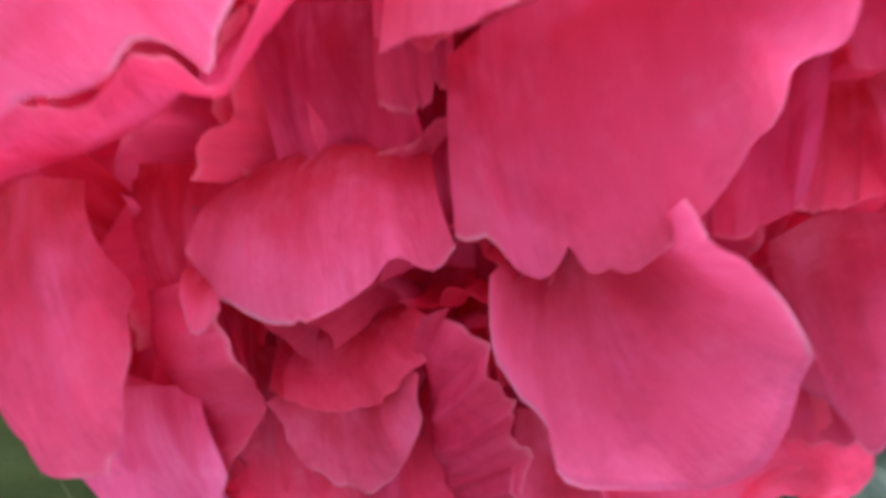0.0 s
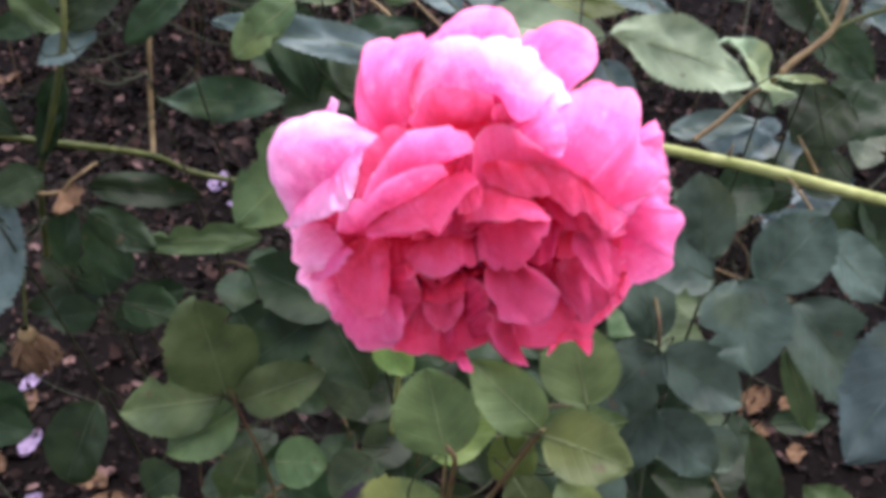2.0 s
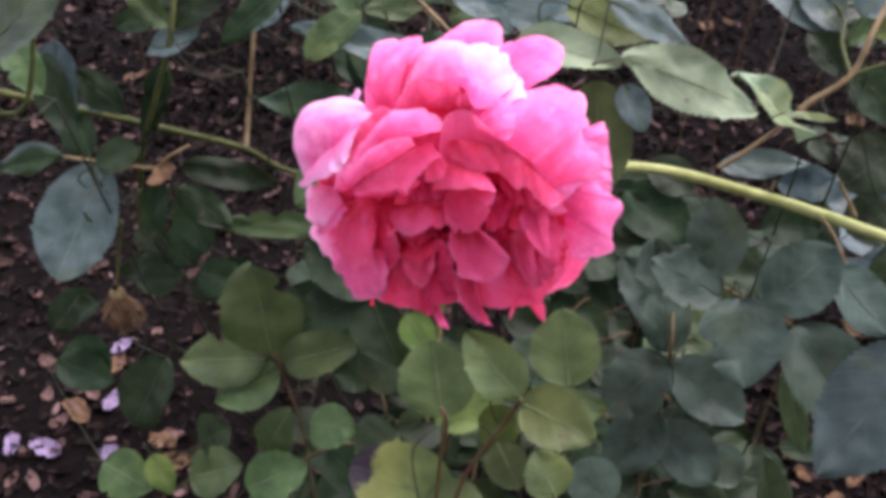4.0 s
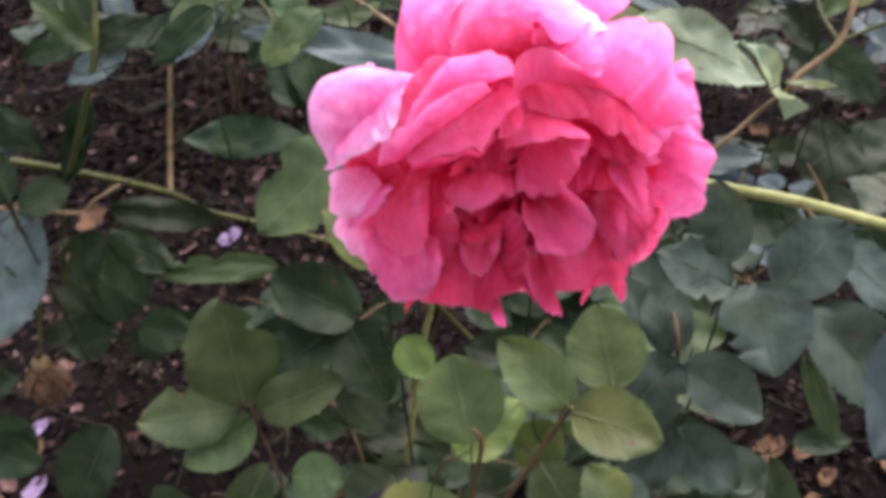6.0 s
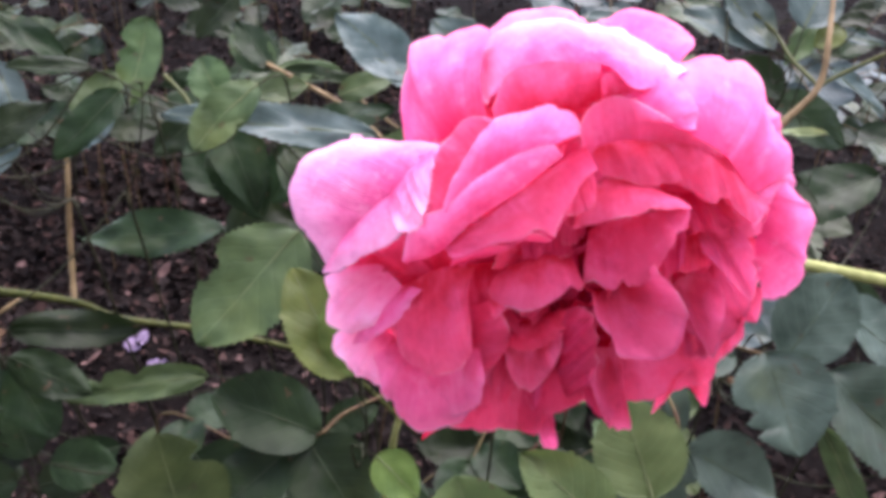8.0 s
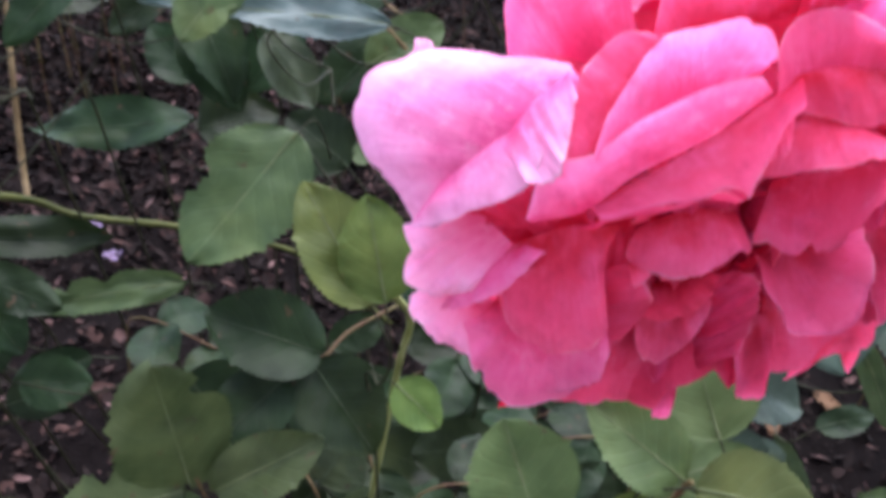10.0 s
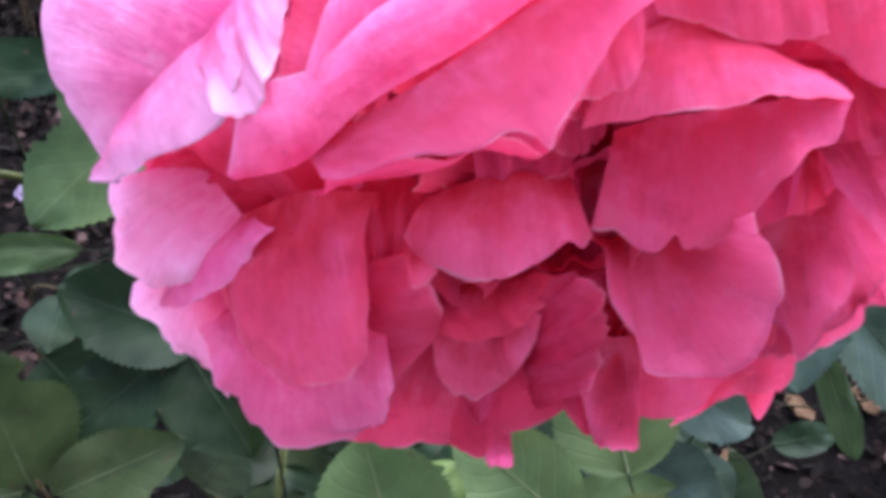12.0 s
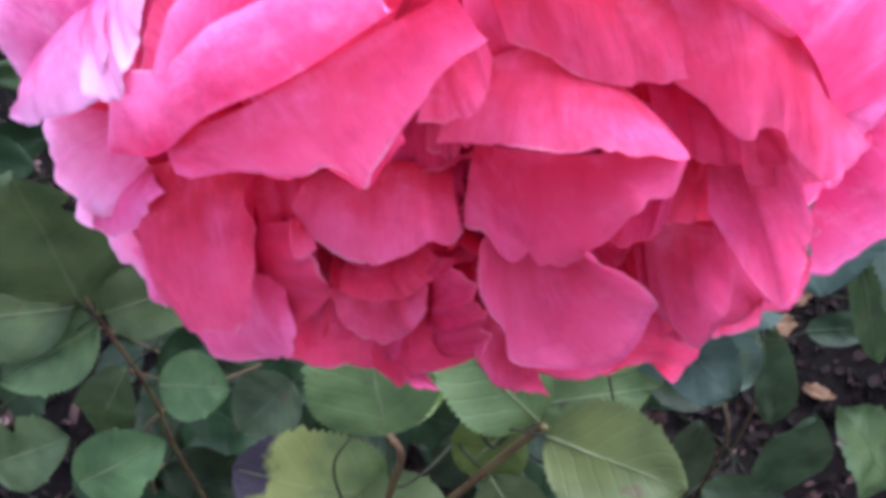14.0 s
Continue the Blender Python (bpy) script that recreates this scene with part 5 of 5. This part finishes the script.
petal([(-4.60, -3.58, -1.83), (-3.94, -4.49, -2.57), (-2.92, -4.82, -2.43), (-1.79, -4.89, -2.21), (-0.76, -4.94, -2.16)], [(-3.57, -2.39, -0.82), (-1.20, -2.63, -0.02)], 0.08, 0.05, PETAL)
petal([(-1.06, -4.93, -2.31), (-0.53, -4.56, -1.25), (0.17, -4.38, -0.79), (0.83, -4.65, -1.31), (1.22, -4.28, -0.77)], [(-1.27, -2.64, -0.26), (0.74, -2.66, 0.24)], 0.08, 0.05, HEART)
petal([(0.93, -4.34, -0.83), (1.97, -4.14, -0.55), (3.10, -4.00, -0.58), (3.38, -3.53, -0.13), (3.83, -2.79, 0.53), (3.97, -2.00, 1.23)], [(0.65, -2.41, 0.52), (3.12, -1.31, 0.98)], 0.08, 0.06, PETAL)
petal([(2.93, -3.40, 0.16), (3.44, -2.79, 0.93), (3.68, -2.33, 1.31), (3.63, -1.88, 1.76), (3.76, -1.34, 2.00)], [(2.31, -1.98, 1.13), (3.20, -0.57, 1.82)], 0.08, 0.05, PETAL)
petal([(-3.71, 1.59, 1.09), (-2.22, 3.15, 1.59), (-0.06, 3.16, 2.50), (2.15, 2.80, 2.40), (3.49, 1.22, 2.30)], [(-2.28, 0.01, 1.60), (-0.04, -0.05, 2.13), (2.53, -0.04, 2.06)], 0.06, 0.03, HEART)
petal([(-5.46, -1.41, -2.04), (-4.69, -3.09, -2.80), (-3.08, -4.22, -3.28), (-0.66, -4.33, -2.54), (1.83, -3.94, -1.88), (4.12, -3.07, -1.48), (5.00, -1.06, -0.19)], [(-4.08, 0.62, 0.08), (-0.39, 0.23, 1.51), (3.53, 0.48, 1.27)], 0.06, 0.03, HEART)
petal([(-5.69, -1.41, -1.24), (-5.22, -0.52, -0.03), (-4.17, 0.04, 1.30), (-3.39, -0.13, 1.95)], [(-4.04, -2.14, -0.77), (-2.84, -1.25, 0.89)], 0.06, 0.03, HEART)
petal([(2.28, 3.42, 2.22), (2.75, 3.61, 1.87), (3.45, 3.19, 1.84), (4.04, 2.23, 2.06), (4.52, 1.16, 1.99), (4.82, 0.69, 1.81)], [(1.81, 1.87, 3.30), (3.30, 0.03, 2.69)], 0.06, 0.03, FADED)
petal([(2.55, -0.78, 2.73), (3.35, -0.73, 2.37), (4.05, -0.27, 2.17), (4.45, 0.30, 1.93)], [(2.18, 0.09, 2.80), (3.38, 0.66, 2.45)], 0.06, 0.04, PETAL)
petal([(-3.69, 1.30, 2.10), (-3.59, 0.55, 2.30), (-3.76, -0.36, 2.23)], [(-4.26, 1.14, 1.13), (-4.08, -0.40, 1.39)], 0.06, 0.04, FADED)
petal([(4.32, 2.59, 1.66), (4.70, 1.56, 1.73), (4.92, 0.84, 1.60), (5.09, -0.09, 1.36)], [(3.13, 1.85, 2.39), (3.40, 0.14, 2.35)], 0.08, 0.04, FADED)
petal([(-3.76, -0.20, 2.46), (-3.64, 0.72, 2.54), (-3.31, 1.49, 2.66), (-2.80, 1.84, 2.95), (-2.51, 1.76, 3.22)], [(-3.35, -0.32, 2.38), (-2.53, 0.75, 3.04), (-2.06, 1.61, 3.21)], 0.06, 0.03, PETAL)
petal([(-3.10, 3.86, 0.35), (-2.85, 4.67, -0.27), (-2.49, 4.90, -0.25), (-1.94, 4.87, -0.01)], [(-2.90, 2.46, 1.42), (-1.55, 2.52, 2.13)], 0.06, 0.03, FADED)
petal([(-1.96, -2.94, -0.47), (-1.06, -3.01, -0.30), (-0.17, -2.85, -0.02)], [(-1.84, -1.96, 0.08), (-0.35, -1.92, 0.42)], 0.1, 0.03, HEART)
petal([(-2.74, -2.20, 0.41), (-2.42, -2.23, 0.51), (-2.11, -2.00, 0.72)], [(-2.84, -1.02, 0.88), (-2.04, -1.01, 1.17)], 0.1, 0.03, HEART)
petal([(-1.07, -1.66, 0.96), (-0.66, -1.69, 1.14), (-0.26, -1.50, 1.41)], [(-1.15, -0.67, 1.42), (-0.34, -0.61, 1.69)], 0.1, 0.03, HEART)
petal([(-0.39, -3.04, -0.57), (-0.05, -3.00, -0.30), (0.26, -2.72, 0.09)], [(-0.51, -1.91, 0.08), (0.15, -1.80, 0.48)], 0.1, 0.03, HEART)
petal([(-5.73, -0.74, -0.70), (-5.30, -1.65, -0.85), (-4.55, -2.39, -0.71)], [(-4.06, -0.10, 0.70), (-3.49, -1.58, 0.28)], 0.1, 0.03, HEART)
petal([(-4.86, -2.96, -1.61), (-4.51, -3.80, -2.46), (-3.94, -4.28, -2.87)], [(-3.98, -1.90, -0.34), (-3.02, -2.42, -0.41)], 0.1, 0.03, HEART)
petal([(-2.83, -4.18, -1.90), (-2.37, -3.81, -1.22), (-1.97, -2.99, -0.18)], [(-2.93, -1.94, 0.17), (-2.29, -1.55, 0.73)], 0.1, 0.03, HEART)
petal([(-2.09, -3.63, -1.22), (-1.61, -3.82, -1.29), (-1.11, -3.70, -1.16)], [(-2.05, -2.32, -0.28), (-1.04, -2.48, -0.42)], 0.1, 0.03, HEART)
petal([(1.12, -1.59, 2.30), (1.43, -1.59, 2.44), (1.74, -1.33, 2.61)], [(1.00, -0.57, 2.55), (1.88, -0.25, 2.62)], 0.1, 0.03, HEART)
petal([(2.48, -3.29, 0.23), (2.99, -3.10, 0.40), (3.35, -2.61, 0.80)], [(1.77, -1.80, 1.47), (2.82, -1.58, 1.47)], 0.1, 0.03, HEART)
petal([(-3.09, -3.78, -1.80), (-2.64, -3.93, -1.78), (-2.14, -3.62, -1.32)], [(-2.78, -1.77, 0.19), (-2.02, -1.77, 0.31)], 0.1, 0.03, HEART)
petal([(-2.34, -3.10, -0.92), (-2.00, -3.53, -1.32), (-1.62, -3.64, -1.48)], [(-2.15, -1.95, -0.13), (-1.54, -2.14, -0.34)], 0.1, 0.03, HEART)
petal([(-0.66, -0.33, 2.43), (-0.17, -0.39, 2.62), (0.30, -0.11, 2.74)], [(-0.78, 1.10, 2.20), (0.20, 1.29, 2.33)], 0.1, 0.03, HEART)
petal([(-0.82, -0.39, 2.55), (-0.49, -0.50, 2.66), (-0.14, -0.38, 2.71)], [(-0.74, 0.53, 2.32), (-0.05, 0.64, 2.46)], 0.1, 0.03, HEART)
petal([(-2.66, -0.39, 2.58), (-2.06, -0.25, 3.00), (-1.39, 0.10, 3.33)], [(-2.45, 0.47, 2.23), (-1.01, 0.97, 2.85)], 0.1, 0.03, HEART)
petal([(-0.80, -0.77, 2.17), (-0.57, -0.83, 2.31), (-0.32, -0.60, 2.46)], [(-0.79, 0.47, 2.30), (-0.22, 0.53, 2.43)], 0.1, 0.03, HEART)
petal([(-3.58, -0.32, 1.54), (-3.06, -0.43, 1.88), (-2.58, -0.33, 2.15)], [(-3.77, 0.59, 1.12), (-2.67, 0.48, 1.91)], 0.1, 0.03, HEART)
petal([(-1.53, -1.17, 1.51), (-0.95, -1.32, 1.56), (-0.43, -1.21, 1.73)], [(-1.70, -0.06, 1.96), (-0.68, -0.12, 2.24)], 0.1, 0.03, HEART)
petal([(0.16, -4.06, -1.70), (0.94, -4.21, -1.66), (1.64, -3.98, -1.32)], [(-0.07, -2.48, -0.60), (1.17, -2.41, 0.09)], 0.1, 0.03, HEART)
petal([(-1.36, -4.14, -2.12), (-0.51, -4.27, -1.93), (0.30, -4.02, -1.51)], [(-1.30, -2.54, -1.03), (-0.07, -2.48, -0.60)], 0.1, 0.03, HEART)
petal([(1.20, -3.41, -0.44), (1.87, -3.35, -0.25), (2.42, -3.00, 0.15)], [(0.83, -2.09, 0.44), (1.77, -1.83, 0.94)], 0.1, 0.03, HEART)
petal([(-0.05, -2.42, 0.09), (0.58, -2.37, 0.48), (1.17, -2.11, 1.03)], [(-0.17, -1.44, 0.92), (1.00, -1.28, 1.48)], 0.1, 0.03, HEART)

STEM_LINE = [(1.9, 0.4, -3.0), (2.1, 0.8, -6.2), (3.4, 4.0, -26.5), (9.6, 5.9, -36.6), (17.0, 5.3, -38.1), (24.6, 3.7, -36.0), (41.8, 1.0, -44.0), (66.4, -7.2, -60.0)]
part("stem", tube([Vector(p) * 0.01 for p in STEM_LINE], 0.0034, 0.0046, 10, 0.08, 4), STEM, rose, "smooth pale green stem")


def hip(parent):
    """The swollen green cup under the petals."""
    def place(u, v):
        r = 0.75 * math.sin(math.pi * (0.12 + 0.75 * v)) ** 0.8
        return Vector((1.6 + r * math.cos(u * 2 * math.pi), 0.35 + r * math.sin(u * 2 * math.pi), -1.7 - 2.2 * v)) * 0.01

    part("calyx", sheet(14, 10, place), STEM, parent, "rounded green calyx")


hip(rose)


def sepal(turn):
    def place(u, v):
        x = (u * 2 - 1) * 0.38 * (1 - v) ** 0.7
        r, drop = 0.5 + 2.0 * v, -2.0 + 0.5 * v - 1.4 * v * v
        ca, sa = math.cos(turn), math.sin(turn)
        return Vector((1.6 + r * ca - x * sa, 0.35 + r * sa + x * ca, drop - 0.6 * x * x)) * 0.01

    part("sepal", sheet(4, 8, place), OLIVE, rose, "narrow green sepal")


for k in range(5):
    sepal(0.4 + k * 2 * math.pi / 5)


def thorn(at, way, size, thick):
    at, way = Vector(at) * 0.01, Vector(way).normalized() * size * 0.01
    part("thorn", tube([at - way * 0.1, at + way * 0.5 + Vector((0, 0, 0.0008)), at + way], 0.0022 * thick, 0.0003, 6), DRY, rose, "pale brown thorn")


thorn((23.79, 4.98, -37.30), (-1.74, 2.12, 1.30), 3.04, 1.0)
thorn((17.91, 5.73, -37.60), (0.09, 0.67, 0.40), 0.79, 0.8)


# ---- stems and withered bloom ----
def stem(name, label, mat, r0, r1, *points):
    base = Vector(points[0])
    ob = part(name, tube([Vector(p) - base for p in points], r0, r1, 8, 0.12, len(label)), mat)
    ob.location = base
    return tagged(ob, label, name)


stem("cane", "olive green bare rose cane slanting low over the soil", CANE, 0.0030, 0.0026, (-0.482, 0.306, 0.453), (-0.346, 0.357, 0.405), (-0.284, 0.402, 0.365), (-0.251, 0.478, 0.300), (-0.223, 0.494, 0.272), (-0.152, 0.533, 0.226), (-0.065, 0.593, 0.142), (0.003, 0.631, 0.034), (0.086, 0.641, -0.077))
stem("stick", "dry tan side shoot rising from the low cane", DRY, 0.0024, 0.0018, (-0.253, 0.481, 0.296), (-0.257, 0.499, 0.309), (-0.258, 0.520, 0.349), (-0.256, 0.537, 0.393), (-0.256, 0.549, 0.416))
stem("twig", "upright greenish brown rose stem with side stalks", CANE, 0.0024, 0.0017, (-0.304, 0.347, 0.226), (-0.275, 0.339, 0.369), (-0.254, 0.331, 0.421), (-0.236, 0.331, 0.466), (-0.228, 0.339, 0.496), (-0.231, 0.364, 0.535), (-0.226, 0.372, 0.6), (-0.222, 0.378, 0.68))
stem("twig", "thin tan side twig among dark leaves", DRY, 0.0014, 0.0010, (-0.345, 0.316, 0.388), (-0.302, 0.285, 0.413), (-0.275, 0.301, 0.402), (-0.247, 0.310, 0.396), (-0.237, 0.316, 0.403), (-0.226, 0.331, 0.406))
stem("twig", "green stem close to the lens", CANE, 0.0016, 0.0012, (-0.781, 0.335, -0.063), (-0.633, 0.308, 0.120), (-0.400, 0.242, 0.379), (-0.263, 0.178, 0.512), (-0.229, 0.174, 0.530), (-0.220, 0.180, 0.552), (-0.217, 0.188, 0.577), (-0.217, 0.207, 0.598))
stem("twig", "straw coloured forked twig", DRY, 0.0020, 0.0014, (0.169, 0.290, 0.526), (0.175, 0.294, 0.531), (0.193, 0.305, 0.544), (0.201, 0.322, 0.563), (0.214, 0.356, 0.586))
stem("twig", "slender yellow green side shoot", CANE, 0.0012, 0.0010, (0.193, 0.305, 0.544), (0.207, 0.310, 0.549), (0.224, 0.307, 0.560))
stem("twig", "thin green side shoot with leaves", CANE, 0.0012, 0.0009, (0.193, 0.305, 0.544), (0.191, 0.335, 0.547), (0.194, 0.364, 0.550), (0.182, 0.372, 0.560))
stem("twig", "thin tan twig high behind the bloom", DRY, 0.0014, 0.0010, (-0.088, 0.412, 0.514), (-0.063, 0.384, 0.512), (-0.035, 0.353, 0.507), (-0.012, 0.336, 0.488))
stem("twig", "short brown twig joined to the bloom's stem", DRY, 0.0016, 0.0012, (0.137, 0.299, 0.475), (0.149, 0.305, 0.483), (0.164, 0.315, 0.494), (0.174, 0.299, 0.521))
stem("twig", "thin crooked tan twig below the stem", DRY, 0.0012, 0.0007, (0.223, 0.360, 0.408), (0.232, 0.354, 0.401), (0.239, 0.336, 0.396), (0.246, 0.337, 0.382))
stem("twig", "thin brown stalk between dark leaves", STALK, 0.0010, 0.0008, (0.126, 0.263, 0.434), (0.143, 0.243, 0.434), (0.173, 0.228, 0.432), (0.188, 0.217, 0.433))
stem("twig", "thin pale stalk among dull leaves", STALK, 0.0012, 0.0010, (0.146, 0.294, 0.225), (0.133, 0.232, 0.322), (0.130, 0.234, 0.371), (0.129, 0.247, 0.386), (0.129, 0.296, 0.380))
stem("twig", "reddish stalk under bright round leaves", STALK, 0.0013, 0.0010, (0.019, 0.086, 0.353), (0.024, 0.092, 0.405), (0.036, 0.095, 0.439), (0.046, 0.095, 0.469), (0.048, 0.094, 0.474))
stem("twig", "reddish stalk under bright round leaves", STALK, 0.0012, 0.0010, (0.009, 0.102, 0.340), (0.012, 0.098, 0.412), (0.014, 0.096, 0.446), (0.010, 0.100, 0.451))
stem("twig", "dark red stalk of olive leaves", STALK, 0.0011, 0.0008, (-0.085, 0.2, 0.02), (-0.092, 0.180, 0.243), (-0.094, 0.182, 0.280), (-0.100, 0.185, 0.315), (-0.107, 0.188, 0.338), (-0.113, 0.191, 0.361))
stem("twig", "yellow green upright shoot from the soil", STEM, 0.0020, 0.0016, (-0.031, 0.273, 0.202), (-0.024, 0.262, 0.296), (-0.019, 0.253, 0.362), (-0.016, 0.245, 0.397), (-0.031, 0.194, 0.462))
stem("twig", "thin dark stalk of blue green leaves", STALK, 0.0010, 0.0008, (-0.074, 0.262, 0.341), (-0.071, 0.238, 0.375), (-0.062, 0.235, 0.383), (-0.055, 0.236, 0.387), (-0.044, 0.249, 0.388), (-0.018, 0.271, 0.383))
stem("twig", "dry stalk bearing a withered flower", CANE, 0.0014, 0.0012, (-0.299, 0.334, 0.317), (-0.307, 0.332, 0.285), (-0.308, 0.317, 0.253))
stem("twig", "thin tan twig among leaves", DRY, 0.0010, 0.0007, (-0.043, 0.452, 0.483), (-0.030, 0.435, 0.479), (-0.011, 0.415, 0.472), (0.008, 0.407, 0.462))
stem("twig", "dry tan twig above the soil", DRY, 0.0012, 0.0008, (-0.108, 0.499, 0.462), (-0.093, 0.495, 0.457), (-0.077, 0.504, 0.437))
stem("twig", "yellow green stalk among dark leaves", CANE, 0.0014, 0.0010, (-0.160, 0.467, 0.486), (-0.144, 0.439, 0.484), (-0.136, 0.423, 0.481))


def withered_bloom(at):
    rng = random.Random(8)
    ob = new("withered_flower")
    ob.location = at
    tagged(ob, "withered brown flower head hanging on a dry stalk", "dead flower")

    def cup(u, v):
        r = 0.007 * math.sin(math.pi * (0.15 + 0.6 * v))
        return Vector((r * math.cos(u * 2 * math.pi), r * math.sin(u * 2 * math.pi), 0.008 - 0.012 * v))

    part("calyx", sheet(12, 6, cup), DRY, ob, "pale dry calyx")
    for k in range(24):
        turn = k * 2.4
        reach, drop, wide, seed = rng.uniform(0.003, 0.021), rng.uniform(0.012, 0.04), rng.uniform(0.003, 0.0075), rng.uniform(0, 50)

        def place(u, v):
            x = (u * 2 - 1) * wide * (0.35 + 0.9 * math.sin(math.pi * (0.1 + 0.72 * v)))
            r = reach * v ** 0.6 + 1.3 * wide * v * noise.noise(Vector((u * 3, v * 4, seed)))
            z = -drop * v ** 1.2 + 1.1 * wide * v * noise.noise(Vector((u * 4, v * 3, seed + 7)))
            x += 0.9 * wide * v * noise.noise(Vector((v * 4, 2, seed + 3)))
            ca, sa = math.cos(turn), math.sin(turn)
            return Vector((r * ca - x * sa, r * sa + x * ca, z))

        part("withered_petal", sheet(7, 12, place), TAN, ob)


def dry_patch(at, size, turn):
    ob = part("dry_leaf", scrap(size, random.Random(turn)), TAN)
    ob.location = at
    tagged(ob, "shrivelled tan leaf end caught among dark leaves", "dry leaf")


dry_patch((-0.237, 0.303, 0.391), 0.03, 3)
withered_bloom((-0.307, 0.315, 0.250))
